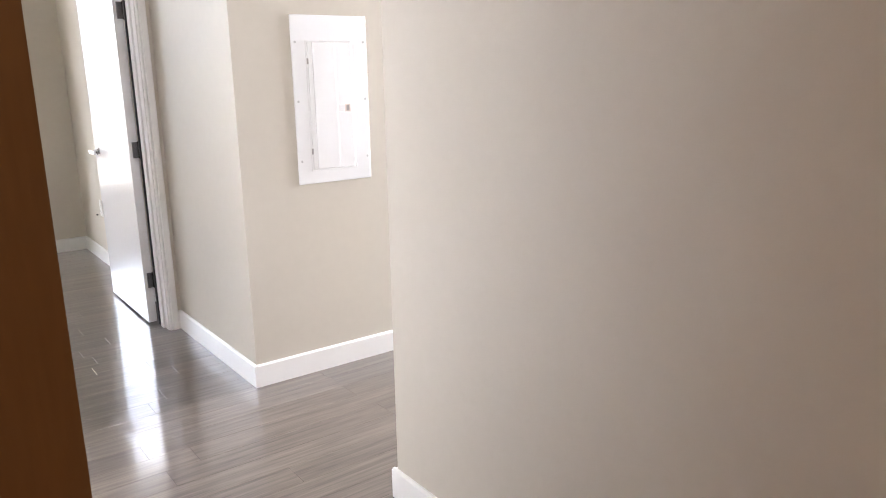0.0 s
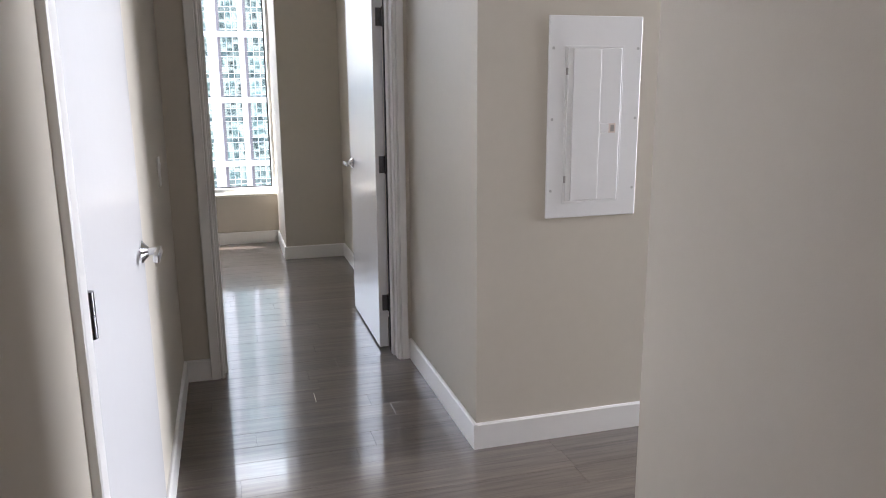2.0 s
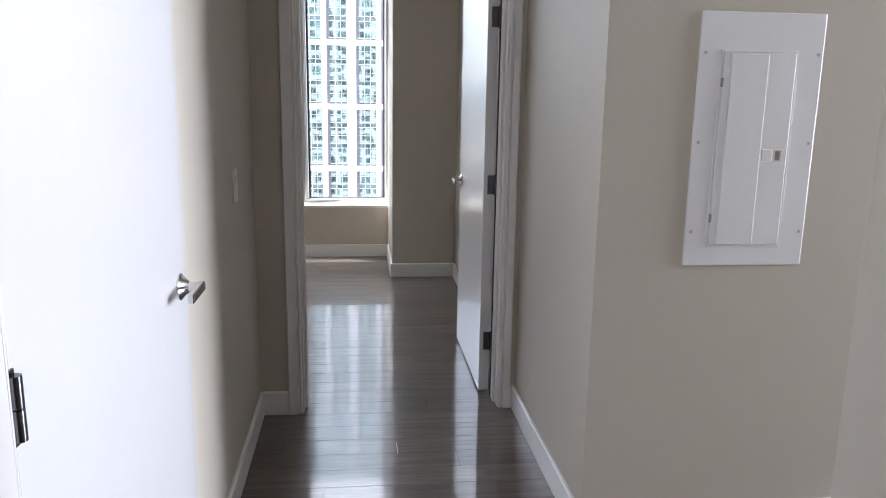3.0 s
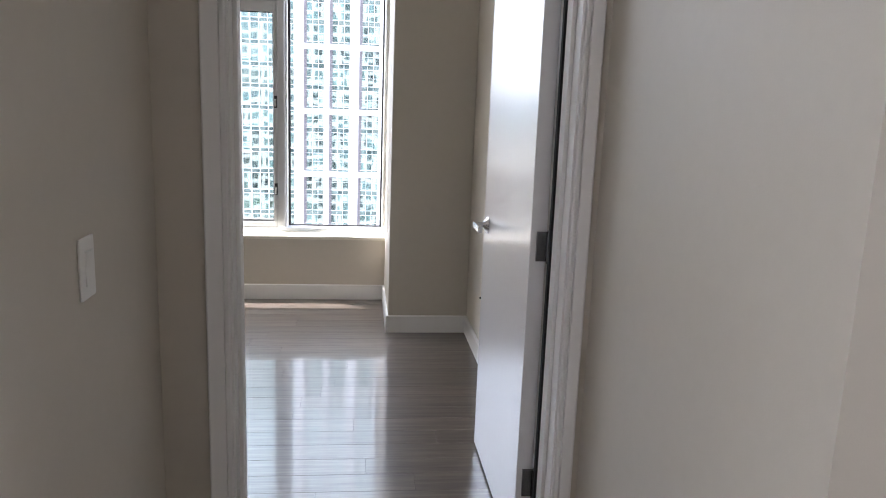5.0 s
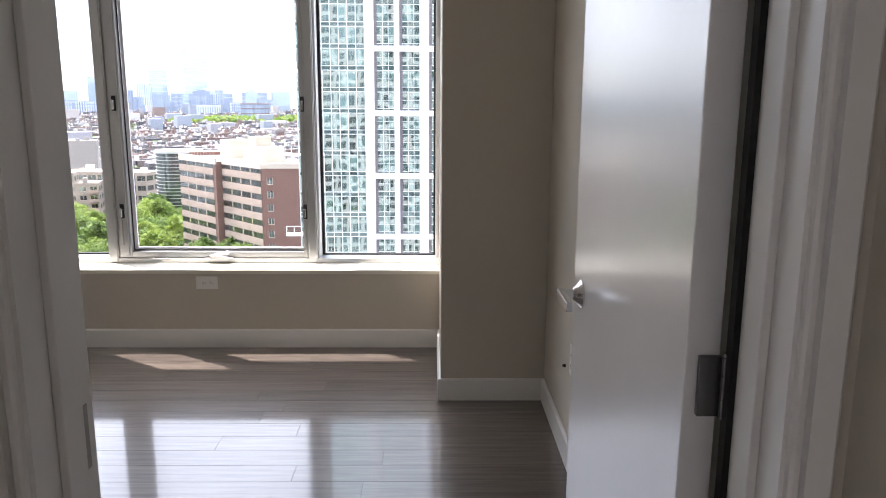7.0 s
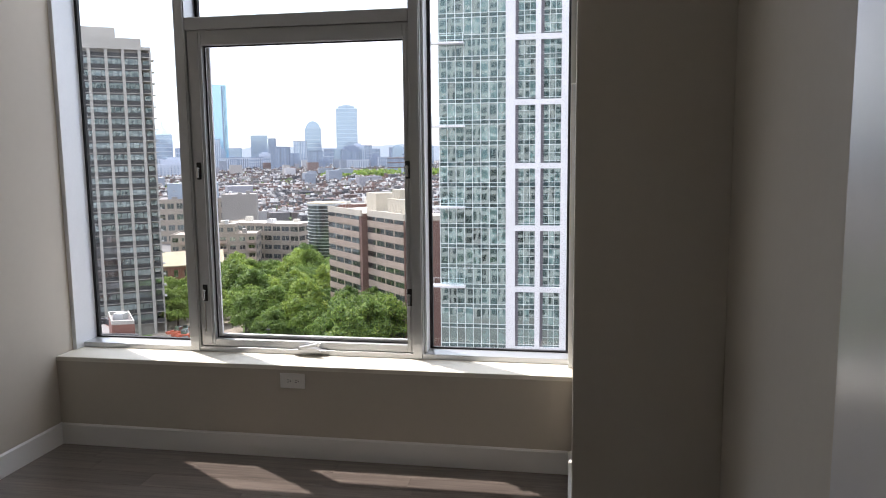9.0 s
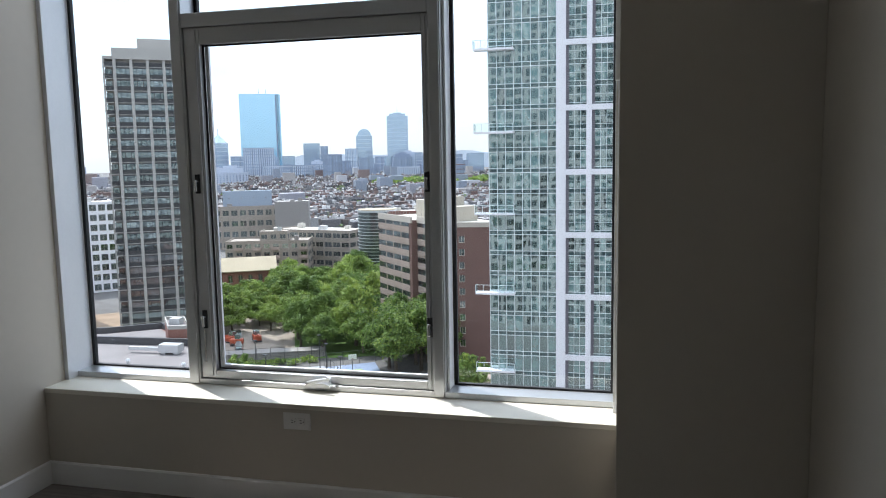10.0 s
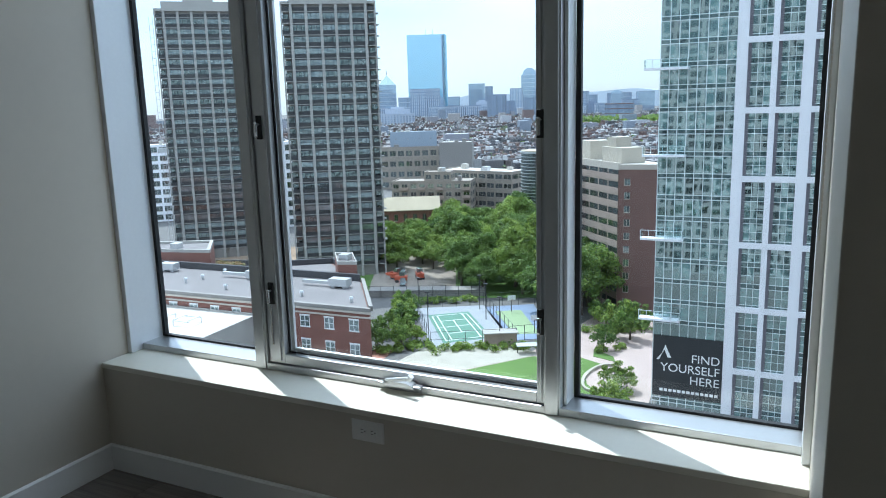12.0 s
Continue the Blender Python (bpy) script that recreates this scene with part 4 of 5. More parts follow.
M_BANNER = material("dark_banner", (0.03, 0.033, 0.036), rough=0.35, vary=0.2, scale=0.3)
M_LETTER = material("white_lettering", (0.82, 0.82, 0.80), rough=0.6)
glass_tower()


def concrete_tower(p, q, top, label, hoist=False):
    """A slab of flats: concrete piers, dark strips of windows between them, deep slots at the corners, a penthouse on the roof."""
    m, w = place(p, q)
    t = thing("apartment_tower", m, label, "tower", "twin concrete towers")
    H, d, fl = top - G, 24.0, 2.95
    nf = int(H / fl)
    corner = 2.7
    part("core", boxes_mesh("core", [(corner, w - corner, 0.9, d, 0, H), (0.5, w - 0.5, 2.6, d - 1, 0, H - 2)], M_CONC_D), None, t)
    edges = np.linspace(corner, w - corner, 6)
    piers = [(x - 0.36, x + 0.36, 0, 1.0, 0, H) for x in edges] + [(0, 0.4, 0.6, 1.3, 0, H - 2.2), (w - 0.4, w, 0.6, 1.3, 0, H - 2.2)]
    piers += [(w - 0.35, w, y, y + 0.6, 0, H - 2.2) for y in (5, 10, 15, 20)]
    part("piers", boxes_mesh("piers", piers, M_CONC), None, t, "tan concrete piers")
    part("parapet", boxes_mesh("parapet", [(corner - 0.48, w - corner + 0.48, -0.04, 3, H - 2.4, H + 0.3), (0, w, 0.6, d, H - 2.3, H - 1.6)], M_CONC), None, t)
    part("penthouse", boxes_mesh("penthouse", [(w * 0.33, w * 0.68, 6, 14, H - 1, H + 3.6)], M_CONC), None, t)
    bw = edges[1] - edges[0] - 0.72
    win = boxes_mesh("window", [(0, bw, 0.72, 0.80, 1.15, 2.55)], M_PANE_D)
    sp = boxes_mesh("frame", [(0, bw, 0.60, 0.78, 0.0, 0.14), (0, bw, 0.66, 0.80, 1.05, 1.17), (0, bw, 0.66, 0.80, 2.53, 2.80), (bw * 0.28 - 0.06, bw * 0.28 + 0.06, 0.66, 0.8, 1.15, 2.55),
                              (bw * 0.72 - 0.06, bw * 0.72 + 0.06, 0.66, 0.8, 1.15, 2.55)], M_MULL_D)
    for f in range(1, nf - 1):
        for i in range(5):
            a = pose(edges[i] + 0.36, 0, f * fl)
            wi = part("window", win, None, t, at=a)
            part("frame", sp, None, wi)
    slabs, dark = [], []
    for f in range(1, nf):
        z = f * fl
        slabs += [(0.1, corner - 0.5, 0.55, 2.7, z, z + 0.18), (w - corner + 0.5, w - 0.1, 0.55, 2.7, z, z + 0.18)]
        slabs += [(edges[0], edges[-1], 0.58, 0.80, z - 0.06, z + 0.12)]
        slabs += [(w - 0.2, w + 1.0, y, y + 3.2, z, z + 0.16) for y in (5.8, 15.8)]
        dark += [(0.4, corner - 0.5, 0.75, 0.82, z + 0.18, z + 1.2), (w - corner + 0.5, w - 0.4, 0.75, 0.82, z + 0.18, z + 1.2)]
        dark += [(edges[i] + 0.36, edges[i + 1] - 0.36, 0.76, 0.84, z + 0.12, z + 1.06) for i in range(5)]
    part("slabs", boxes_mesh("slabs", slabs, M_CONC), None, t, "concrete balcony slabs")
    rails, recess = [], []
    for f in range(1, nf - 1):
        z = f * fl
        for a, b in ((0.1, corner - 0.5), (w - corner + 0.5, w - 0.1)):
            rails += [(a, b, 0.52, 0.58, z + 1.15, z + 1.22)] + [(x, x + 0.05, 0.53, 0.57, z + 0.18, z + 1.15) for x in np.linspace(a, b - 0.05, 5)]
            recess += [(a + 0.3, b - 0.3, 2.50, 2.58, z + 0.3, z + 2.5)]
    part("balcony_rails", boxes_mesh("balcony_rails", rails, M_MULL_D), None, t, "dark balcony rails")
    part("balcony_windows", boxes_mesh("balcony_windows", recess, M_PANE_DI), None, t, "dark glazing behind the balconies")
    part("dark_panels", boxes_mesh("dark_panels", dark, M_PANEL_D), None, t, "dark panels under the windows")
    if hoist:
        hb = [(-1.6, -1.48, 2.0, 2.12, 0, H - 4), (-0.6, -0.48, 2.0, 2.12, 0, H - 4)] + [(-1.6, -0.5, 2.0, 2.1, z, z + 0.12) for z in np.arange(2, H - 4, 2.0)]
        hb += [(-2.6, 0.1, 1.6, 3.0, 34, 35.4)]
        part("hoist_mast", boxes_mesh("hoist_mast", hb, M_METAL), None, t, "construction hoist mast on the facade")
    return t


M_MULL_D = material("bronze_mullion", (0.05, 0.05, 0.055), rough=0.5)
M_PANEL_D = material("dark_panel", (0.045, 0.047, 0.05), rough=0.45, vary=0.2)
concrete_tower((-125.0, 169.4), (-104.6, 183.2), 30.0, "tan concrete apartment tower with dark window strips")
concrete_tower((-176.8, 176.7), (-158.3, 193.9), 33.0, "tan concrete apartment tower with a hoist mast", True)


M_PENT = material("cream_stucco", (0.42, 0.385, 0.32), rough=0.85, vary=0.1, scale=0.3)


def banded_block():
    """Slab of flats: light spandrel bands and window strips on the long side in two steps, dark brick on the end."""
    C, L = (-37.0, 168.5), (-62.0, 195.5)
    m, w = place(L, C)
    t = thing("apartment_block", m, "eleven-storey brick apartment block with pale bands", "apartment block")
    H, fl = 32.0, 2.9
    half = w * 0.52
    d = 13.0
    part("wall", boxes_mesh("wall", [(0, half - 0.01, -1.6, d, 0, H), (half, w, 0, d, 0, H)], M_BRICK_D), None, t, "dark brown brick wall")
    part("roof", boxes_mesh("roof", [(0.4, half, -1.2, d - 0.4, H, H + 0.1), (half, w - 0.4, 0.4, d - 0.4, H, H + 0.1)], M_ROOF_W), None, t, "pale gravel roof")
    bands, strips, posts = [], [], []
    for f in range(11):
        z = f * fl + 0.3
        for a, b, y in ((0.05, half - 1.2, -1.6), (half + 0.1, w - 0.1, 0.0)):
            bands += [(a, b, y - 0.12, y + 0.2, z - 0.25, z + 1.10)]
            strips += [(a + 0.1 + k * (b - a) / 8, a - 0.1 + (k + 1) * (b - a) / 8, y - 0.04, y + 0.1, z + 1.12, z + 2.40) for k in range(8)]
            bands += [(a + k * (b - a) / 4 - 0.22, a + k * (b - a) / 4 + 0.22, y - 0.09, y + 0.1, z + 1.25, z + 2.42) for k in range(1, 4)]
            bands += [(a, b, y - 0.10, y + 0.2, z + 2.42, z + 2.62)]
    part("bands", boxes_mesh("bands", bands, M_BRICK_T), None, t, "pale tan spandrel bands")
    part("window_strips", boxes_mesh("window_strips", strips, M_PANE_OI), None, t, "dark window strips")
    part("coping", boxes_mesh("coping", [(-0.1, half, -1.75, -1.3, H - 0.6, H + 0.9), (half, w + 0.1, -0.15, 0.3, H - 0.6, H + 0.9)], M_BAND), None, t)
    pz = []
    for f in range(10):
        z = f * fl + 1.4
        for y in (3.0, 9.6):
            pz.append((w - 0.02, w + 0.06, y, y + 1.2, z, z + 1.5))
    end = boxes_mesh("window", [(0, 0.07, 0, 1.2, 0, 1.5)], M_PANE_O)
    for b in pz:
        part("window", end, None, t, at=pose(w - 0.01, b[2], b[4]))
    ph = part("penthouse", boxes_mesh("penthouse", [(w * 0.30, w * 0.44, 4, 10, H, H + 4.6), (w * 0.6, w * 0.84, 4, 10, H, H + 3.6), (w * 0.62, w * 0.72, 5, 9, H + 3.6, H + 5.8)], M_PENT), None, t, "cream roof penthouse")
    rl = [(x, x + 0.08, -1.4 if x < half else 0.2, -1.3 if x < half else 0.28, H + 0.9, H + 1.9) for x in np.arange(0.2, w, 1.6)]
    part("roof_posts", boxes_mesh("roof_posts", rl, M_CONC), None, t)
    return t


banded_block()
m2, w2 = place((-36.9, 168.4), (-8.0, 171.5))
blk = thing("apartment_block", m2, "dark brown brick wing of the apartment block", "apartment block")
part("wall", boxes_mesh("wall", [(0.05, w2, 0.1, 12, 0, 32)], M_BRICK_D), None, blk)
part("roof", boxes_mesh("roof", [(0.2, w2, 0.3, 11.8, 32, 32.12)], M_ROOF_W), None, blk)
part("coping", boxes_mesh("coping", [(0.0, w2, 0.0, 0.4, 31.5, 32.6)], M_BAND), None, blk)
wn_ = boxes_mesh("window", [(0, 1.1, 0.02, 0.14, 0, 1.4)], M_PANE_O)
wf_ = boxes_mesh("frame", [(-0.1, 1.2, 0.0, 0.13, -0.14, 0.0), (0.5, 0.56, 0.0, 0.1, 0, 1.4), (-0.08, 0.0, 0.0, 0.1, 0, 1.4), (1.1, 1.18, 0.0, 0.1, 0, 1.4)], M_BAND)
for f in range(10):
    for x in (1.2, 8.2, 13.0, 18.0):
        o = part("window", wn_, None, blk, at=pose(x, 0, 1.6 + f * 2.95))
        part("frame", wf_, None, o)


def office(p, q, top, depth, floors, bays, wall, roof, label, pane=M_PANE_O, win=(0.15, 0.85, 0.25, 0.8), name="city_building", proud=0.0):
    """A plain city block: wall, roof with a parapet, and a window in each bay of each storey of its front and right side."""
    m, w = place(p, q)
    t = thing(name, m, label, "building")
    H = top - G
    fl, bw = H / floors, w / bays
    part("wall", boxes_mesh("wall", [(0, w, 0, depth, 0, H)], wall), None, t)
    part("roof", boxes_mesh("roof", [(0.3, w - 0.3, 0.3, depth - 0.3, H, H + 0.06)], roof), None, t)
    part("parapet", boxes_mesh("parapet", [(0, w, 0, 0.3, H, H + 0.5), (0, 0.3, 0.3, depth, H, H + 0.5), (w - 0.3, w, 0.3, depth, H, H + 0.5)], wall), None, t)
    me = boxes_mesh("window", [(bw * win[0], bw * win[1], -0.02, 0.1, fl * win[2], fl * win[3])], pane)
    fr = boxes_mesh("frame", [(bw * win[0], bw * win[1], -0.06, 0.02, fl * win[2] - 0.12, fl * win[2]), (bw * 0.49, bw * 0.51, -0.05, 0.02, fl * win[2], fl * win[3])], M_BAND)
    for f in range(floors):
        for i in range(bays):
            o = part("window", me, None, t, at=pose(i * bw, 0, f * fl))
            part("frame", fr, None, o)
    rr = random.Random(int(abs(p[0]) * 10))
    for _ in range(max(2, int(w / 9))):
        a, c, k = rr.uniform(1.5, w - 4), rr.uniform(2.0, max(2.5, depth - 5)), rr.uniform(0.8, 2.2)
        part("roof_unit", boxes_mesh("roof_unit", [(a, a + rr.uniform(1.2, 3.2), c, c + rr.uniform(1.2, 3.0), H + 0.06, H + k), (a + 0.3, a + 0.6, c - 0.9, c - 0.6, H + 0.06, H + 0.7 * k)], rr.choice((M_METAL, M_CONC_D, M_ROOF_W))), None, t, "roof unit")
    nb = max(2, int(depth / bw))
    sb = depth / nb
    sm = boxes_mesh("window", [(-0.06, 0.02, sb * win[0], sb * win[1], fl * win[2], fl * win[3])], pane)
    for f in range(floors):
        for i in range(nb):
            part("window", sm, None, t, at=pose(w, i * sb, f * fl))
    return t


office((-142.8, 293.5), (-107.0, 287.4), -26.5, 16, 5, 9, M_CONC_B, M_ROOF_W, "long beige concrete apartment block, six storeys", win=(0.1, 0.9, 0.3, 0.8))
terrace = office((-150.4, 266.7), (-119.6, 275.4), -29.0, 14, 5, 9, M_CONC_B, M_CONC_B, "stepped beige terrace of flats", win=(0.2, 0.8, 0.25, 0.75))
for f in range(5):
    for i in (1, 3, 5, 8):
        a, z = i * 3.556 + 0.25, f * 3.2
        part("balcony", boxes_mesh("balcony", [(a, a + 3.0, -1.5, -0.02, z + 0.1, z + 0.32), (a, a + 3.0, -1.5, -1.4, z + 0.32, z + 1.3), (a, a + 0.1, -1.4, -0.02, z + 0.32, z + 1.3), (a + 2.9, a + 3.0, -1.4, -0.02, z + 0.32, z + 1.3)],
                                       M_BRICK_T), None, terrace, "tan balcony with a solid parapet")
office((-138.4, 272.0), (-128.0, 275.0), -25.5, 10, 6, 3, M_CONC_B, M_CONC_B, "beige upper block of the terrace", win=(0.2, 0.8, 0.25, 0.75))
office((-215.3, 367.8), (-175.0, 388.0), -22.0, 30, 4, 10, M_CONC_B, M_ROOF, "low pale institutional block with a long roof", win=(0.15, 0.85, 0.2, 0.7))
office((-213.0, 375.0), (-189.8, 387.0), -14.0, 18, 6, 4, M_SKYB, M_SKYB, "pale metal-clad upper block", win=(0.45, 0.55, 0.3, 0.4))
office((-176.0, 362.0), (-160.0, 368.0), -19.0, 18, 6, 3, M_CONC_D, M_CONC, "windowless grey concrete block", win=(0.48, 0.52, 0.4, 0.5))
hall = office((-136.2, 234.5), (-118.5, 244.2), -35.5, 12, 2, 6, M_BRICK, M_ROOF_W, "low brick hall with a pale pitched roof", win=(0.3, 0.7, 0.2, 0.7))
part("pitched_roof", Shape().profile([(-0.7, 9.3), (12.7, 9.3), (12.7, 9.6), (6.0, 13.6), (-0.7, 9.6)], "x", -0.7, 20.9), M_ROOF_T, hall, "pale tan pitched roof")
office((-262.0, 228.0), (-240.0, 248.0), -12.8, 20, 9, 8, M_WHITE_FAC, M_ROOF_W, "white gridded office block", win=(0.12, 0.88, 0.25, 0.85))
office((-83.0, 262.0), (-66.0, 268.0), -17.0, 14, 9, 5, M_BRICK, M_ROOF_W, "brown brick block beside the round tower", win=(0.2, 0.8, 0.3, 0.75))

office((-196.0, 234.0), (-183.0, 246.5), -12.0, 20, 9, 6, M_WHITE_FAC, M_ROOF_W, "white gridded office block between the towers", win=(0.12, 0.88, 0.25, 0.85))

# round glass building with curved bands
rnd = thing("round_building", pose(-88.0, 266.5, G), "round office building with dark curved glass bands", "office building")
ring, glz = Shape(), Shape()
glz.rod((0, 0, 0), (0, 0, 28.2), 6.9, seg=40)
for i in range(24):
    ring.rod((0, 0, 1.17 * i), (0, 0, 1.17 * i + 0.17), 7.1, seg=40)
ring.rod((0, 0, 28.2), (0, 0, 28.9), 7.2, seg=40)
part("glass", glz, M_PANE_O, rnd, "dark curved glazing", True)
part("roof", Shape().rod((0, 0, 28.9), (0, 0, 29.1), 6.9, seg=40), M_ROOF_T, rnd, "tan flat roof")
part("bands", ring, M_METAL, rnd, "thin metal bands", True)

# red brick block with a grey roof, near by
bm_, bw_ = place((-98.1, 95.6), (-56.9, 97.8))
brick = thing("brick_building", bm_, "red brick block with a grey membrane roof and vents", "building")
bh = -28.2 - G


def back(x, y):
    """Plan coordinates of the block, whose sides lean to the left as they go back."""
    return (x - 0.62 * y, y)


part("wall", Shape().prism([(-34, 0), (bw_, 0), back(bw_, 16.3), (-34, 16.3)], 0, bh), M_BRICK, brick, "red brick wall")
part("roof", Shape().prism([(-33.5, 0.6), (bw_ - 0.7, 0.6), back(bw_ - 0.7, 15.6), (-33.5, 15.6)], bh, bh + 0.12), M_ROOF, brick, "grey membrane roof")
part("cornice", boxes_mesh("cornice", [(-34, bw_ + 0.12, -0.12, -0.01, bh - 1.25, bh - 1.0), (-34, bw_ + 0.2, -0.2, -0.01, bh - 0.55, bh - 0.25)], M_BAND), None, brick, "pale stone string courses")
part("coping", Shape().prism([(-34, -0.15), (bw_ + 0.15, -0.15), (bw_ - 0.2, 0.5), (-34, 0.5)], bh - 0.2, bh + 0.35)
     .prism([(bw_ - 0.5, 0.5), (bw_ + 0.2, 0.5), back(bw_ + 0.2, 16.3), back(bw_ - 0.5, 16.3)], bh - 0.2, bh + 0.6), M_CONC_D, brick, "dark roof coping")
part("parapet", Shape().prism([(-34, 15.7), back(bw_ - 0.6, 15.7), back(bw_ - 0.6, 16.3), (-34, 16.3)], bh + 0.1, bh + 1.3), M_MULL_D, brick, "dark rear parapet")
rear = [(-6, 16.35), (27.5, 16.35), (23, 24.5), (16, 31), (8, 26), (-6, 23)]
part("rear_wall", Shape().prism(rear, 0, bh - 0.8), M_BRICK, brick, "red brick rear wing")
part("rear_roof", Shape().prism([(-5.6, 16.5), (27.0, 16.5), (22.6, 24.2), (16, 30.5), (8.2, 25.6), (-5.6, 22.6)], bh - 0.8, bh - 0.7), M_ROOF, brick, "grey roof of the rear wing")
part("rear_parapet", Shape().prism([(23, 24.5), (16, 31), (8, 26), (-6, 23), (-6, 23.5), (8, 26.6), (16, 31.7), (23.4, 24.9)], bh - 0.8, bh + 0.3), M_MULL_D, brick, "dark parapet of the rear wing")
wme = boxes_mesh("window", [(0, 1.5, -0.03, 0.1, 0, 1.6)], M_PANE_D)
wfr = boxes_mesh("frame", [(-0.15, 1.65, -0.08, 0.05, -0.2, 0.0), (-0.15, 1.65, -0.08, 0.05, 1.6, 1.85), (0.70, 0.80, -0.07, 0.02, 0, 1.6), (0, 1.5, -0.07, 0.02, 0.76, 0.84),
                             (-0.08, 0, -0.07, 0.02, 0, 1.6), (1.5, 1.58, -0.07, 0.02, 0, 1.6)], M_LINE)
for f in range(4):
    for i in range(15):
        if f > 0 and i > 5:
            continue
        o = part("window", wme, None, brick, at=pose(bw_ - 3.6 - 4.3 * i, 0, bh - 3.3 - 3.8 * f))
        part("frame", wfr, None, o)
for x, y in ((bw_ - 7, 10), (bw_ - 24, 11), (bw_ - 44, 12)):
    x, y = back(x, y)
    part("roof_unit", boxes_mesh("roof_unit", [(x, x + 3.4, y, y + 1.8, bh + 0.5, bh + 1.7), (x + 0.3, x + 1.0, y + 0.3, y + 1.5, bh + 0.12, bh + 0.5), (x + 2.4, x + 3.1, y + 0.3, y + 1.5, bh + 0.12, bh + 0.5),
                                               (x - 5.5, x, y + 0.6, y + 1.2, bh + 0.6, bh + 1.1)], M_METAL), None, brick, "galvanised roof air unit with a duct")
for x, y in ((bw_ - 3, 3), (bw_ - 5, 14), (bw_ - 12, 4), (bw_ - 15, 16), (bw_ - 20, 5), (bw_ - 27, 4), (bw_ - 29, 14), (bw_ - 36, 6), (bw_ - 42, 14), (bw_ - 48, 6), (bw_ - 52, 12), (bw_ - 33, 9)):
    x, y = back(x, y)
    part("roof_vent", Shape().rod((x, y, bh + 0.1), (x, y, bh + 0.8), 0.22, seg=10).rod((x, y, bh + 0.8), (x, y, bh + 1.05), 0.38, 0.25, 10), M_METAL, brick, "small metal roof vent")
for plan, h_ in (([(26.0, 16.5), (29.4, 17.4), (24.4, 24.6), (21.2, 23.6)], 3.2), ([(-12.4, 16.5), (-3.2, 18.3), (-10.0, 27.5), (-21.0, 22.5), (-19.0, 16.5)], 3.4)):
    mx, my = sum(q[0] for q in plan) / len(plan), sum(q[1] for q in plan) / len(plan)
    small_plan = [(mx + (x - mx) * 0.9, my + (y - my) * 0.9) for x, y in plan]
    pen = part("stair_head", Shape().prism(plan, 0, bh + h_ - 0.6), M_BRICK, brick, "brick stair head")
    part("stair_roof", Shape().prism(small_plan, bh + h_ - 0.6, bh + h_ - 0.5), M_ROOF, pen)
    rim = Shape()
    for (a, b), (c, d) in zip(zip(plan, plan[1:] + plan[:1]), zip(small_plan, small_plan[1:] + small_plan[:1])):
        rim.prism([a, b, d, c], bh + h_ - 0.6, bh + h_)
    part("stair_coping", rim, M_CONC, pen, "pale coping")
    part("stair_hatch", boxes_mesh("stair_hatch", [(mx - 0.9, mx + 0.9, my - 0.8, my + 0.8, bh + h_ - 0.5, bh + h_ + 0.5)], M_METAL), None, pen, "grey metal roof hatch")
gv, gf = leaf_cloud(np.random.default_rng(8), [(np.array((x, 20.0, bh + 0.1)), 0.9) for x in np.linspace(-2.6, 2.4, 7)], 1400, 0.2)
part("roof_garden", cloud_mesh("roof_garden", gv, gf, ramp_material("dry_shrub", [(0.32, 0.22, 0.10), (0.25, 0.16, 0.08), (0.20, 0.20, 0.08)], 0.8, "island")), None, brick, "tan dry shrubs on the roof")

an = thing("low_annex", bm_, "low pale annex with a white membrane roof", "building")
part("wall", boxes_mesh("wall", [(-30, 21, -24, -0.1, 0, bh - 2.5), (21.05, 36, -24, -4, 0, bh - 8.0)], M_CONC), None, an)
part("roof", boxes_mesh("roof", [(-29.8, 20.7, -23.8, -0.5, bh - 2.5, bh - 2.38)], M_ROOF_W), None, an, "white membrane roof")
part("low_roof", boxes_mesh("low_roof", [(21.1, 35.8, -23.8, -4.2, bh - 8.0, bh - 7.88)], M_ROOF), None, an, "grey lower roof")
part("ledge", boxes_mesh("ledge", [(-30, 21, -0.5, -0.12, bh - 2.5, bh - 2.1), (20.7, 21.0, -24, -0.5, bh - 2.5, bh - 2.25)], M_CONC), None, an, "pale roof ledge")
for x in (2, 7, 12):
    z = bh - 2.38
    part("roof_frame", boxes_mesh("roof_frame", [(x, x + 3.2, -9, -8.8, z + 0.7, z + 0.9), (x, x + 3.2, -6.2, -6.0, z + 0.7, z + 0.9), (x + 0.2, x + 0.4, -9, -6, z + 0.9, z + 1.1), (x + 2.8, x + 3.0, -9, -6, z + 0.9, z + 1.1),
                                                 (x, x + 0.15, -9, -8.85, z, z + 0.7), (x + 3.0, x + 3.15, -6.2, -6.05, z, z + 0.7)], M_LINE), None, an, "white steel roof frame")

# the facade of the flat's own building, above, below and beside the window
own = part("wall_facade", boxes_mesh("wall_facade", [(-70, -2.36, 9.532, 9.56, G, 90), (0.195, 70, 9.532, 9.56, G, 90), (-2.36, 0.195, 9.532, 9.56, 2.625, 90), (-2.36, 0.195, 9.532, 9.56, G, 0.42)],
                                                  material("precast_facade", (0.52, 0.50, 0.47), rough=0.8, vary=0.06, scale=0.3)), None)
tagged(own, "pale precast outer wall of the building", "facade", kind="structure")
own_win = []
for f in range(-15, 29):
    for i in range(-20, 21):
        x, z = -1.1 + 3.4 * i, 0.5 + 3.0 * f
        if (f == 0 and -3 < x < 1.5) or abs(x) > 68:
            continue
        own_win += [(x - 1.15, x - 0.05, 9.55, 9.575, z, z + 1.9), (x + 0.05, x + 1.15, 9.55, 9.575, z, z + 1.9)]
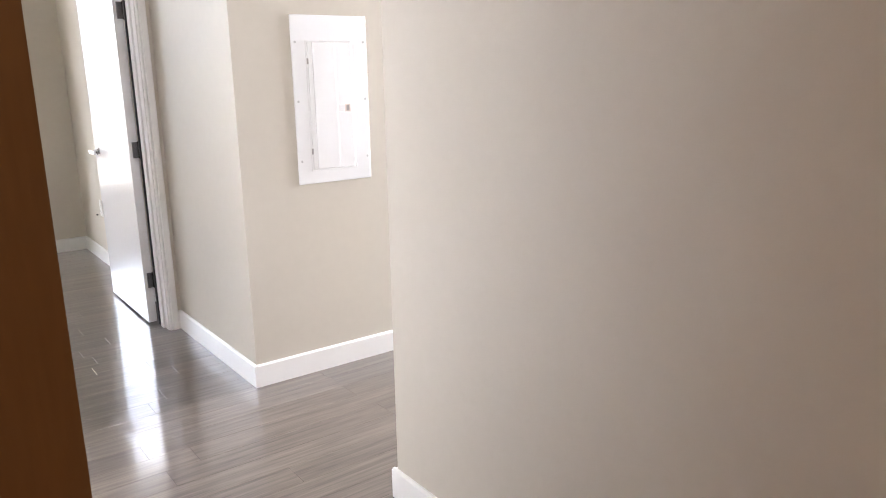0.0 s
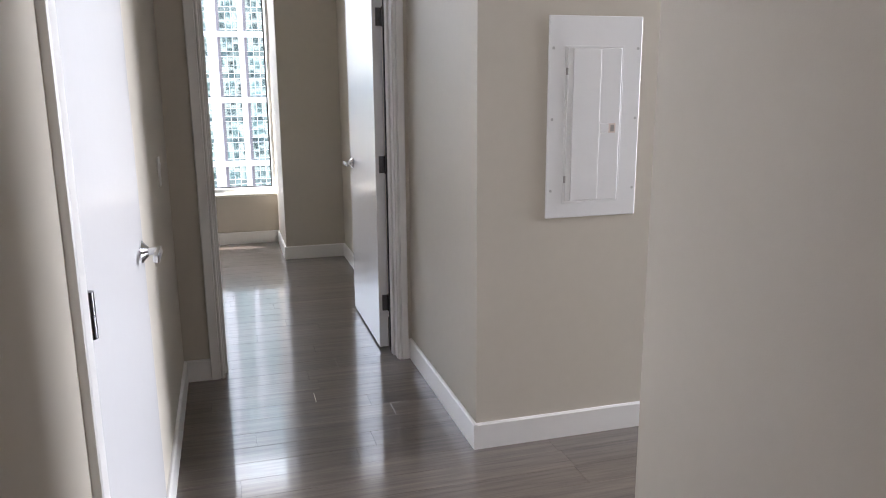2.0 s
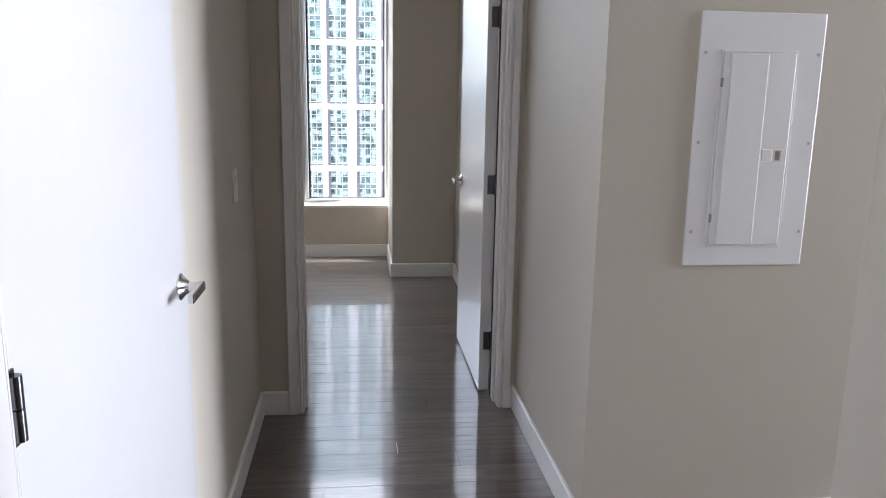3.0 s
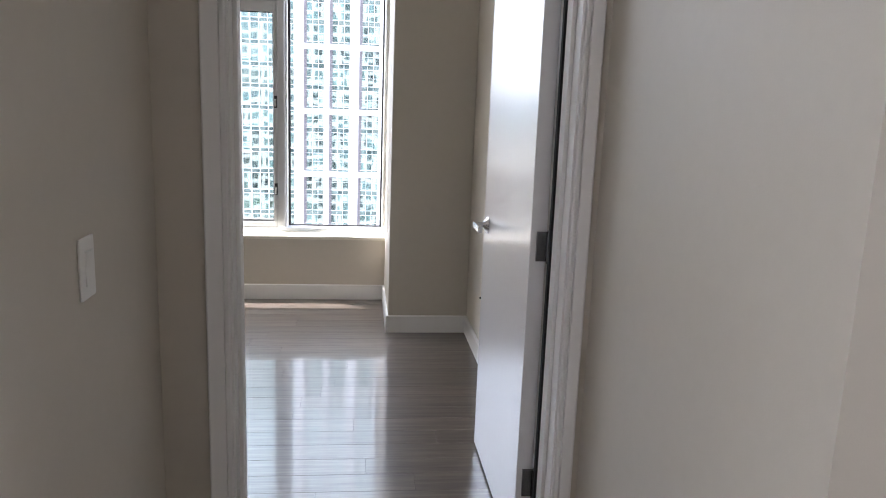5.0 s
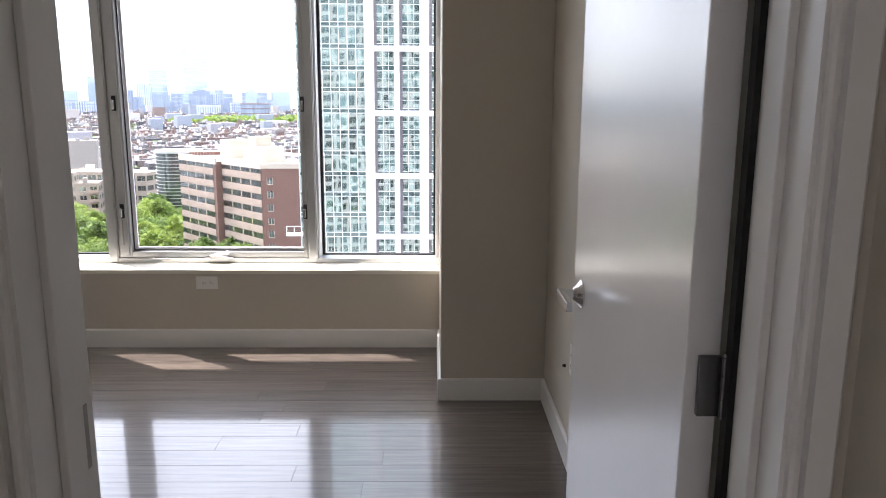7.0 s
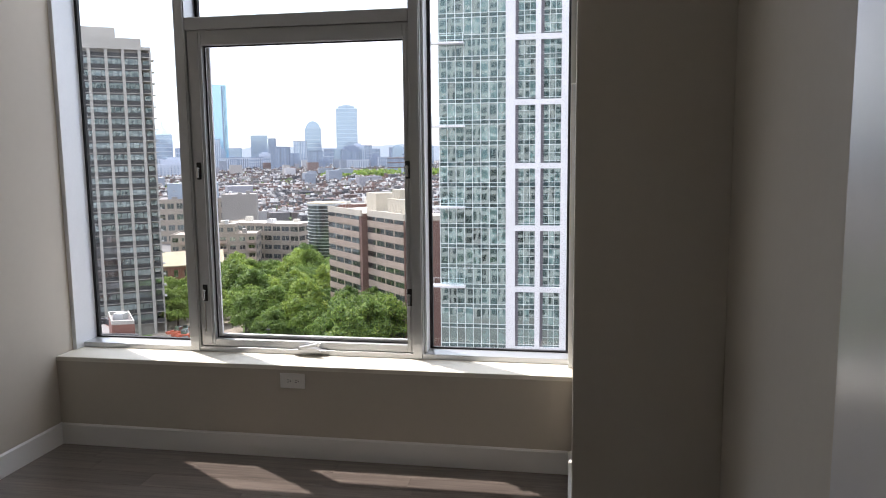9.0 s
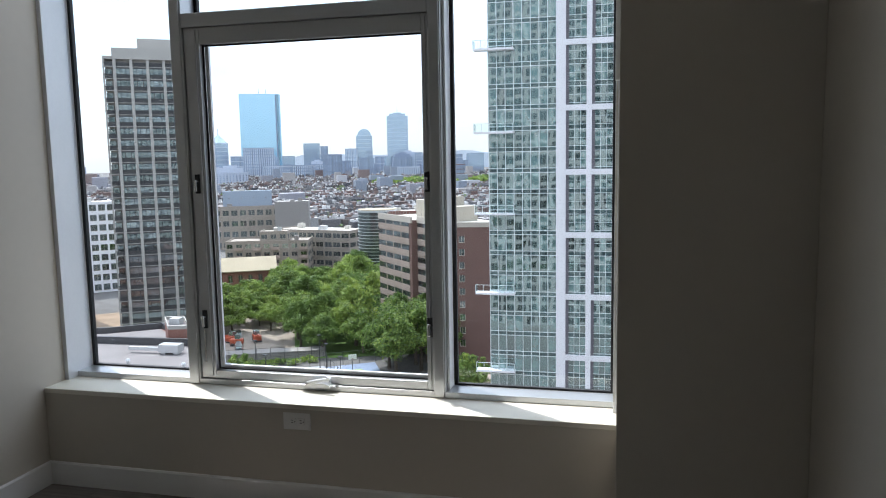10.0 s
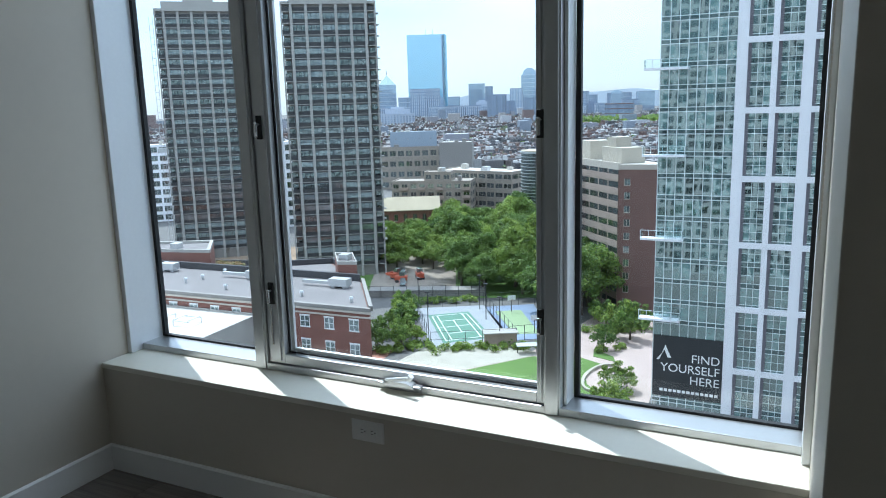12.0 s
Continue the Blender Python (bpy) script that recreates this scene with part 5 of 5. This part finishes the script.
tagged(part("panes", boxes_mesh("panes", own_win, M_PANE_OI), None, own, "dark window panes"), kind="stuff")


# ---- outside: trees ----
def tree_model(seed, height, spread, leaves, size, label, name="tree"):
    """A tapered trunk with limbs, and a crown of many small leaves in uneven lobes with gaps."""
    rng = np.random.default_rng(seed)
    t = thing(name, pose(0, 0, -200), label, "tree", "park trees")
    wood = Shape().rod((0, 0, 0), (0.1, 0.05, height * 0.32), 0.028 * height, 0.018 * height, 8)
    lobes = []
    for i in range(int(30 + spread * 2.4)):
        ang, rad = rng.uniform(0, 6.283), spread * math.sqrt(rng.uniform(0.02, 1.0))
        top = height * (0.86 - 0.38 * (rad / spread) ** 2)
        z = rng.uniform(height * 0.34, top)
        p = np.array((rad * math.cos(ang), rad * math.sin(ang), z))
        lobes.append((p, rng.uniform(0.065, 0.135) * height))
        if i < 9:
            wood.rod((0.1, 0.05, height * rng.uniform(0.22, 0.32)), tuple(p * np.array((0.8, 0.8, 0.92))), 0.010 * height, 0.004 * height, 6)
    part("trunk", wood, M_BARK, t, "grey-brown trunk and limbs")
    v, f = leaf_cloud(rng, lobes, leaves, size)
    part("crown", cloud_mesh("crown", v, f, M_LEAF), None, t, "green leafy crown")
    return t


models = [tree_model(11 + i, h, s, int(n * 1.5), 0.33, "leafy green park tree in full summer foliage") for i, (h, s, n) in
          enumerate(((15.0, 5.6, 5200), (16.5, 4.6, 5000), (13.0, 5.0, 4600), (17.0, 3.8, 4600), (11.5, 4.2, 3800)))]
small = tree_model(40, 5.5, 2.3, 2200, 0.21, "small young tree in the planting", "small_tree")
trng = random.Random(9)
spots = []
for _ in range(6000):
    u, v = trng.random(), trng.random()
    left = Vector((-76, 171)).lerp(Vector((-119, 250)), v)
    right = Vector((-50, 176)).lerp(Vector((-72, 262)), v)
    p = left.lerp(right, u)
    if all((p - q).length > 6.1 for q in spots) and not (p.x > -66 - (p.y - 195) * 0.9 and p.y > 186 and p.x > -68):
        spots.append(p)
    if len(spots) > 120:
        break
for i, p in enumerate(spots):
    k = trng.choice((0, 0, 1, 2, 2, 3, 4))
    copy_thing(models[k], pose(p.x, p.y, G, 0, 0, trng.uniform(0, 360)) @ Matrix.Diagonal((*[trng.uniform(0.8, 1.1)] * 3, 1)))
for x, y in ((-150, 214), (-140, 206), (-205, 232), (-212, 226), (-178, 252), (-40, 174), (-44, 170), (-52, 171), (-47, 177), (-47.5, 157), (-43.5, 163), (-51, 163), (-46, 167.5), (-40.5, 168)):
    copy_thing(models[trng.choice((1, 3))], pose(x, y, G, 0, 0, trng.uniform(0, 360)))
for x, y in ((-71.6, 133.5), (-74, 138), (-77.5, 143), (-70, 128), (-73, 125.5), (-68, 132), (-75.5, 134), (-79, 149), (-82, 155), (-36, 155), (-31.5, 157), (-33.5, 160), (-38.5, 159), (-28.5, 158), (-26.8, 123), (-33, 141), (-25, 112), (-32.6, 148.8), (-24.6, 122.7)):
    copy_thing(small, pose(x, y, G, 0, 0, trng.uniform(0, 360)) @ Matrix.Diagonal((*[trng.uniform(0.75, 1.25)] * 3, 1)))
for x, y, k in ((-111, 195, 4), (-107, 200, 2), (-114, 202, 4), (-104, 206, 2), (-108, 211, 0), (-101, 198, 4), (-99, 204, 2), (-105, 216, 1), (-113, 215, 2), (-95, 193, 4), (-118, 207, 4),
                (-116, 222, 2), (-110, 226, 0), (-122, 218, 2), (-127, 224, 4), (-120, 230, 4), (-104, 188, 4)):
    copy_thing(models[k], pose(x, y, G, 0, 0, trng.uniform(0, 360)) @ Matrix.Diagonal((*[trng.uniform(0.7, 0.95)] * 3, 1)))
for x, y, k in ((-70.5, 130.5, 0.8), (-76, 141, 1.15), (-73.5, 137.5, 1.0), (-78.5, 145, 1.2), (-29.8, 149.0, 1.5), (-80.5, 149, 1.15)):
    copy_thing(small, pose(x, y, G, 0, 0, trng.uniform(0, 360)) @ Matrix.Diagonal((k, k, k, 1)))
for mdl in (*models, small):
    for o in (*mdl.children_recursive, mdl):
        bpy.data.objects.remove(o)

# shrubs of the beds
srng = np.random.default_rng(3)
lob = [(np.array((x + srng.normal() * 0.8, y + srng.normal() * 0.8, G + 0.5)), srng.uniform(0.5, 1.1)) for x0, y0, x1, y1, n in
       ((-63, 129, -46, 137.5, 34), (-72, 124, -66, 131, 26), (-84, 158, -70, 165, 30), (-40, 150, -27, 156, 26), (-30, 112, -24, 120, 16), (-34, 139, -30, 143, 8)) for x, y in
       zip(np.linspace(x0, x1, n), np.linspace(y0, y1, n))]
v, f = leaf_cloud(srng, lob, 12000, 0.24)
tagged(part("shrubs", cloud_mesh("shrubs", v, f, M_LEAF)), "low green shrubs in the planting beds", "shrubs", kind="stuff")


# ---- outside: court fence, lamps, hoop, pavilion ----
def fence(p, q, h, label):
    m, w = place(p, q)
    t = thing("court_fence", m, label, "fence", "court fences")
    n = max(2, int(w / 3))
    po = boxes_mesh("post", [(-0.05, 0.05, -0.05, 0.05, 0.1, h)], M_POLE)
    for i in range(n + 1):
        part("post", po, None, t, at=pose(w * i / n, 0, 0))
    part("rail", boxes_mesh("rail", [(0, w, -0.03, 0.03, h - 0.06, h), (0, w, -0.03, 0.03, h * 0.5, h * 0.5 + 0.05)], M_POLE), None, t)
    return t


for p, q in (((-80.5, 154.5), (-64, 130.5)), ((-64, 130.5), (-49.5, 138.8)), ((-80.5, 154.5), (-66.5, 162.5)), ((-66.5, 162.5), (-49.5, 138.8)), ((-65.6, 161.8), (-56, 167.8)), ((-51.2, 139.6), (-44, 145))):
    fence(p, q, 3.2, "dark chain-link fence round the court")
structure("terrace_wall", Shape().prism([(-96, 159.5), (-69.5, 170.5), (-71.0, 174.0), (-97.5, 163)], G + 0.03, G + 1.7), M_CONC_D, "long low concrete terrace behind the courts", "wall")
fence((-96, 159.3), (-69.5, 170.3), 2.9, "dark fence along the terrace behind the courts")
for x, y in ((-78, 152), (-66, 159), (-61.5, 152), (-54.5, 142.5), (-70, 141)):
    lp = thing("court_lamp", pose(x, y, G), "tall dark court light pole", "light pole", "court lamps")
    part("pole", Shape().rod((0, 0, 0.1), (0, 0, 8.0), 0.11, 0.08, 8), M_POLE, lp)
    part("lamp_head", Shape().box(-0.5, 0.5, -0.2, 0.2, 7.95, 8.15, 0.03), M_POLE, lp)
for x, y in ((-58.5, 159.5), (-48.5, 146.5)):
    hp = thing("basketball_hoop", pose(x, y, G, 0, 0, 32), "basketball hoop with a white backboard", "basketball hoop", "hoops")
    part("pole", Shape().rod((0, 0, 0.1), (0, 0, 3.3), 0.1, 0.08, 8), M_POLE, hp)
    part("backboard", Shape().box(-0.9, 0.9, -0.5, -0.44, 2.9, 4.0, 0.02), M_LINE, hp)
    part("rim", Shape().rod((0, -0.75, 3.05), (0, -0.75, 3.09), 0.23, seg=14), M_BRICK, hp)
pav = thing("pavilion", place((-54.5, 134.2), (-48.2, 137.6))[0], "small timber garden pavilion with a flat roof", "pavilion")
part("wall", Shape().box(0.3, 6.4, 0.3, 2.8, 0.06, 2.6), M_BRICK_T, pav)
part("roof", Shape().box(0, 6.8, 0, 3.2, 2.6, 2.85, 0.03), M_CONC, pav)
pav2 = thing("bench_shelter", place((-47.0, 132.5), (-43.4, 134.5))[0], "low grey metal shelter roof by the lawn", "shelter")
part("roof", Shape().box(0, 4.0, 0, 2.2, 1.6, 1.75, 0.03), M_METAL, pav2)
for x in (0.2, 3.8):
    part("post", Shape().box(x - 0.06, x + 0.06, 1.0, 1.12, 0.06, 1.6), M_POLE, pav2)
M_RED = material("red_machine_paint", (0.45, 0.10, 0.05), rough=0.5, vary=0.2)
for x, y, a in ((-96, 176, 20), (-99, 179, 70), (-93, 181, 130)):
    mc = thing("work_machine", pose(x, y, G, 0, 0, a), "red construction machine parked by the tower", "machine", "work machines")
    part("body", Shape().box(-1.6, 1.6, -0.9, 0.9, 0.7, 2.0, 0.1), M_RED, mc)
    part("cab", Shape().box(-0.4, 1.0, -0.7, 0.7, 2.0, 3.1, 0.08), M_PANE_DI, mc)
    part("boom", Shape().box(-3.8, -1.4, -0.2, 0.2, 2.0, 2.5, 0.05), M_RED, mc)
    for sx in (-1.0, 1.0):
        part("wheel", Shape().rod((sx, -1.0, 0.55), (sx, 1.0, 0.55), 0.5, seg=14), M_POLE, mc)
M_CAR = ramp_material("car_paint", [(0.6, 0.6, 0.62), (0.05, 0.05, 0.06), (0.3, 0.31, 0.33), (0.35, 0.05, 0.04), (0.7, 0.7, 0.68)], 0.3, "object")
for i in range(9):
    a = Vector((-101 + i * 1.1, 186 - i * 2.0))
    car = thing("parked_car", pose(a.x, a.y, G + 0.06, 0, 0, 120), "car parked on the drive by the tower", "car", "parked cars")
    part("body", Shape().box(-2.1, 2.1, -0.85, 0.85, 0.35, 0.95, 0.12), M_CAR, car)
    part("cabin", Shape().box(-1.2, 1.0, -0.75, 0.75, 0.95, 1.5, 0.18), M_PANE_DI, car)
    for sx in (-1.3, 1.3):
        part("wheel", Shape().rod((sx, -0.87, 0.33), (sx, 0.87, 0.33), 0.33, seg=14), M_POLE, car)


# ---- outside: the city to the horizon ----
def far_city():
    rng = np.random.default_rng(21)
    grid = radians(32)
    ca, sa = math.cos(grid), math.sin(grid)
    houses, roofs, blocks, green = [], [], [], []
    n = 0
    while n < 7500:
        d = 330 + 2200 * rng.random() ** 1.5
        az = radians(rng.uniform(-3, 52))
        x, y = -d * math.sin(az), d * math.cos(az)
        gx, gy = x * ca + y * sa, -x * sa + y * ca
        gx, gy = round(gx / 13) * 13 + rng.normal() * 0.7, round(gy / 26) * 26 + rng.normal() * 1.5
        x, y = gx * ca - gy * sa, gx * sa + gy * ca
        if y < 300 or (x > -250 and y < 400 and x < -60) or (x < -225 and y < 262) or (-410 < x < -80 and 1170 < y < 1430):
            continue
        h = rng.uniform(9, 15)
        w, l = rng.uniform(5.5, 12), rng.uniform(8, 16)
        houses.append((x, y, w, l, 0, h))
        for _ in range(rng.integers(1, 4)):
            ox, oy = rng.uniform(-0.4, 0.4) * w, rng.uniform(-0.4, 0.4) * l
            roofs.append((x + ox, y + oy, rng.uniform(0.8, 2.8), rng.uniform(0.8, 3.0), h, h + rng.uniform(0.7, 2.6)))
        if rng.random() < 0.5:
            green.append((np.array((x + rng.normal() * 8, y + rng.normal() * 8, G + 7)), rng.uniform(3, 6)))
        n += 1
    for _ in range(150):
        d = rng.uniform(650, 2600)
        az = radians(rng.uniform(-2, 50))
        x, y = -d * math.sin(az), d * math.cos(az)
        blocks.append((x, y, rng.uniform(10, 26), rng.uniform(10, 20), 0, rng.uniform(13, 18 + d * 0.010)))
    park = [(np.array((rng.uniform(-400, -90), rng.uniform(1180, 1420), G + 7)), rng.uniform(7, 11)) for _ in range(110)]
    for _ in range(60):
        x, y = rng.uniform(-330, -190), rng.uniform(420, 520)
        green.append((np.array((x, y, G + 6)), rng.uniform(3, 6)))

    def turned(name, rows, mat, label):
        me = boxes_mesh(name, [(gx_ - w / 2, gx_ + w / 2, gy_ - l / 2, gy_ + l / 2, G + a, G + b) for gx_, gy_, w, l, a, b in
                               ((x * ca + y * sa, -x * sa + y * ca, w, l, a, b) for x, y, w, l, a, b in rows)], mat)
        ob = part(name, me, None, at=pose(0, 0, 0, 0, 0, 32))
        tagged(ob, label, "far city", kind="stuff")
    turned("far_houses", houses, ramp_material("far_house_colours", [(0.14, 0.09, 0.08), (0.08, 0.08, 0.088), (0.15, 0.145, 0.15), (0.11, 0.078, 0.072), (0.06, 0.062, 0.072), (0.21, 0.20, 0.20), (0.13, 0.11, 0.105), (0.34, 0.34, 0.34)], 0.8, "island", 0.1),
           "dense far row houses of brick and slate")
    turned("far_roof_huts", roofs, ramp_material("far_hut_colours", [(0.42, 0.41, 0.40), (0.12, 0.12, 0.13), (0.62, 0.61, 0.60), (0.17, 0.115, 0.10)], 0.8, "island", 0.2), "roof huts and chimneys of the far houses")
    turned("far_blocks", blocks, ramp_material("far_block_colours", [(0.26, 0.26, 0.29), (0.34, 0.32, 0.31), (0.2, 0.15, 0.14), (0.42, 0.42, 0.44), (0.22, 0.25, 0.3)], 0.6, "island", 0.05), "larger far city blocks")
    v, f = leaf_cloud(rng, park, 9900, 3.4)
    tagged(part("far_park", cloud_mesh("far_park", v, f, M_LEAF)), "far belt of bright green park trees", "trees", kind="stuff")
    v, f = leaf_cloud(rng, green, 60000, 1.7)
    tagged(part("far_trees", cloud_mesh("far_trees", v, f, M_LEAF)), "far street and park trees between the houses", "trees", kind="stuff")


far_city()
# skyline stone and glass: bluish distance haze is mixed into these colours
M_HAZE_GLASS = mirror_glass("haze_tinted_glass", (0.26, 0.32, 0.42), gloss=0.22, wobble=0.0, per="island")
M_HAZE_STONE = material("haze_tinted_stone", (0.42, 0.46, 0.54), rough=0.7, vary=0.05, scale=0.02)
M_HAZE_DARK = material("haze_tinted_dark_stone", (0.21, 0.25, 0.33), rough=0.7, vary=0.05, scale=0.02)


def far_tower(p, q, top, mat, label, depth=35.0, floors=0, band=M_HAZE_DARK, mast=0.0, crown=""):
    """A skyline tower: body, storey bands where they show, and its crown or mast."""
    m, w = place(p, q)
    t = thing("skyline_tower", m, label, "skyscraper", "downtown skyline")
    H = top - G
    part("body", boxes_mesh("body", [(0, w, 0, depth, 0, H)], mat), None, t)
    if floors:
        part("bands", boxes_mesh("bands", [(-0.4, w + 0.4, -0.5, depth + 0.4, H * i / floors - 0.7, H * i / floors + 0.7) for i in range(1, floors + 1)], band), None, t)
    if mat in (M_HAZE_STONE, M_HAZE_DARK) and w > 20:
        k = int(w / 5.2)
        part("glazing", boxes_mesh("glazing", [(w * (i + 0.28) / k, w * (i + 0.72) / k, -0.3, 0.2, 2, H - 2.5) for i in range(k)], M_HAZE_GLASS), None, t, "dark upright window strips")
    if crown == "round":
        part("crown", Shape().rod((w * 0.5, 2, H), (w * 0.5, depth - 2, H), w * 0.42, seg=24).box(w * 0.25, w * 0.75, 6, depth - 6, H, H + 6), mat, t)
    if crown == "pyramid":
        part("crown", Shape().rod((w * 0.5, depth * 0.5, H), (w * 0.5, depth * 0.5, H + w * 0.5), w * 0.48, 1.5, 4), mat, t)
    if crown == "step":
        part("crown", boxes_mesh("crown", [(w * 0.12, w * 0.88, 4, depth - 4, H, H + 9), (w * 0.3, w * 0.7, 8, depth - 8, H + 9, H + 13)], mat), None, t)
    if mast:
        part("mast", Shape().rod((w * 0.5, depth * 0.5, H), (w * 0.5, depth * 0.5, H + mast), 1.6, 0.7, 8), band, t)
    return t


ft = far_tower((-1196, 2203), (-1085, 2259), 221, M_BLUE, "tall slim tower of pale blue mirror glass", 40, 0)
part("notch", boxes_mesh("notch", [(112, 116, -0.6, 3, 0, 262)], M_HAZE_DARK), None, ft, "dark vertical notch")
part("edge", boxes_mesh("edge", [(116, 128, 0, 30, 0, 264)], M_BLUE), None, ft)
part("antenna", Shape().rod((62, 15, 266), (62, 15, 284), 0.9, 0.5, 6), M_HAZE_DARK, ft)
part("antenna", Shape().rod((84, 15, 266), (84, 15, 282), 0.9, 0.5, 6), M_HAZE_DARK, ft)
far_tower((-857, 2672), (-783, 2694), 165, M_HAZE_GLASS, "tall banded office tower with a mast", 55, 14, M_HAZE_STONE, 38, "step")
far_tower((-964, 2633), (-908, 2652), 95, M_HAZE_GLASS, "blue glass tower with a rounded crown", 40, 10, M_HAZE_STONE, 0, "round")
far_tower((-1000, 2610), (-955, 2622), 48, M_HAZE_STONE, "pale stone block below the rounded tower", 30, 6)
far_tower((-1060, 2379), (-1010, 2401), 64, M_HAZE_GLASS, "grey twin-slab office tower downtown", 40, 12, M_HAZE_DARK)
far_tower((-1009, 2402), (-985, 2412), 55, M_HAZE_DARK, "darker slab beside the grey tower", 40)
far_tower((-1127, 1896), (-1083, 1922), 58, M_HAZE_GLASS, "older tower with a stepped pyramid top", 35, 9, M_HAZE_STONE, 40, "pyramid")
far_tower((-1001, 1853), (-928, 1891), 42, M_HAZE_STONE, "broad pale tower with vertical bays", 40, 10, M_HAZE_DARK)
far_tower((-1030, 1838), (-1000, 1853), 20, M_HAZE_DARK, "dark block beside the broad tower", 30, 5, M_HAZE_STONE)
far_tower((-1110, 1700), (-1020, 1760), -6, M_HAZE_STONE, "long pale office block in front of downtown", 30, 6, M_HAZE_DARK)
far_tower((-915, 1790), (-788, 1845), -6, M_HAZE_STONE, "long white block before the skyline", 30, 5, M_HAZE_DARK)
far_tower((-868, 2560), (-679, 2619), 18, M_HAZE_DARK, "broad dark podium blocks under the tall tower", 50, 5, M_HAZE_STONE)
far_tower((-715, 1211), (-661, 1241), -15, M_HAZE_STONE, "pale stone office block with a setback top", 30, 8, M_HAZE_STONE, 0, "step")
far_tower((-568, 1820), (-505, 1838), -15, M_HAZE_STONE, "low white block among the houses", 30, 6, M_HAZE_STONE)
far_tower((-687, 2410), (-655, 2420), 28, M_HAZE_DARK, "dark slab at the end of the skyline", 30, 8, M_HAZE_STONE)
far_tower((-564, 1397), (-535, 1408), -24, M_HAZE_DARK, "brown brick block among the houses", 20, 5, M_BRICK_D)
far_tower((-640, 2590), (-560, 2610), 22, M_HAZE_DARK, "dark office block at the skyline's edge", 50, 5, M_HAZE_STONE)
far_tower((-364, 1462), (-312, 1474), -8, M_HAZE_DARK, "dark brick mid-rise by the park", 30, 4, M_BRICK_D)
far_tower((-470, 2700), (-420, 2712), 20, M_HAZE_GLASS, "grey glass block far off", 40, 6, M_HAZE_STONE)
far_tower((-1340, 1560), (-1290, 1600), -2, M_HAZE_STONE, "pale stone block beside downtown", 30, 5, M_HAZE_DARK)
far_tower((-1000, 1560), (-990, 1566), -12, M_HAZE_DARK, "dark stone church spire over the houses", 8, 0, M_HAZE_DARK, 34, "pyramid")

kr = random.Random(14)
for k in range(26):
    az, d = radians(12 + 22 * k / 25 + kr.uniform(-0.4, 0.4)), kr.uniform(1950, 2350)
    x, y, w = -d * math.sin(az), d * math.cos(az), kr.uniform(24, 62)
    far_tower((x, y), (x + w * 0.9, y + w * 0.36), kr.uniform(-20, 22), kr.choice((M_HAZE_STONE, M_HAZE_STONE, M_HAZE_GLASS, M_HAZE_DARK)), "hazy mid-rise block among the downtown towers", 28, kr.choice((6, 8, 10)), M_HAZE_DARK, 0, kr.choice(("", "", "step")))
# low ridge whose pale blue-grey colour has the distance haze put into it
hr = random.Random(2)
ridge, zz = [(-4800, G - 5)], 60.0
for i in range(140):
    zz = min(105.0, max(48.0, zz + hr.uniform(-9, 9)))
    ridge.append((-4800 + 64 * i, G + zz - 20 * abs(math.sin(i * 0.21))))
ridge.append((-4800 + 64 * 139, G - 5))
structure("backdrop_hills", Shape().profile(ridge, "y", 4500, 4650), material("haze_tinted_hills", (0.55, 0.61, 0.68), rough=0.95, vary=0.1, scale=0.004), "low hills on the horizon with haze tinted into their colour", "hills")


# ---- floor planks ----
def lay_floor():
    """Planks run across the hall, in rows of one width, with staggered ends."""
    rng = random.Random(5)
    floor = tagged(part("floor", Shape().box(-2.55, 6.5, -0.6, 9.3, -0.0118, -0.0045), M_GAP), "glossy grey-brown wood plank floor", "floor", kind="structure")
    width, gap, made, rest = 0.127, 0.0008, {}, []
    spans = []
    y = -0.6
    while y < YW:
        yc = y + width / 2
        if yc < 2.333:
            spans.append((y, -1.80, XR))
        elif yc < YN:
            spans.append((y, XL - 0.12, XR))
        elif yc < YP:
            spans.append((y, XL - 0.12, 2.6))
        elif yc < YD1:
            spans.append((y, XL, XR))
        else:
            spans.append((y, BL, BR))
        y += width
    for y, a, b in spans:
        x = a - rng.uniform(0.0, 1.1)
        while x < b:
            ln = rng.choice((0.9, 1.2, 1.2, 1.5))
            x0, x1 = max(x, a), min(x + ln, b)
            x += ln
            if x1 - x0 < 0.02:
                continue
            key = round(x1 - x0, 3)
            if key not in made:
                sh = Shape().box(0, key - gap, 0, width - gap, -0.0045, 0.0, 0.0006, 1)
                made[key] = sh.mesh("plank", M_FLOOR)
            if y + width < 1.2:
                continue
            part("plank", made[key], None, floor, at=pose(x0, y, 0))
    part("far_boards", boxes_mesh("far_boards", [(-1.8, XR, -0.6, 1.2, -0.0045, 0.0), (2.6, 6.4, -0.6, 9.2, -0.0045, 0), (1.5, 2.6, YP, 9.2, -0.0045, 0), (XR + 0.12, 2.6, -0.6, YN - 0.06, -0.0045, 0)], M_FLOOR), None, floor)


lay_floor()

structure("floor_scratch", Shape().box(0.0785, 0.0815, 5.48, 5.58, 0.0002, 0.0012), M_SILL, "short pale scratch across a dark floor plank", "scratch")
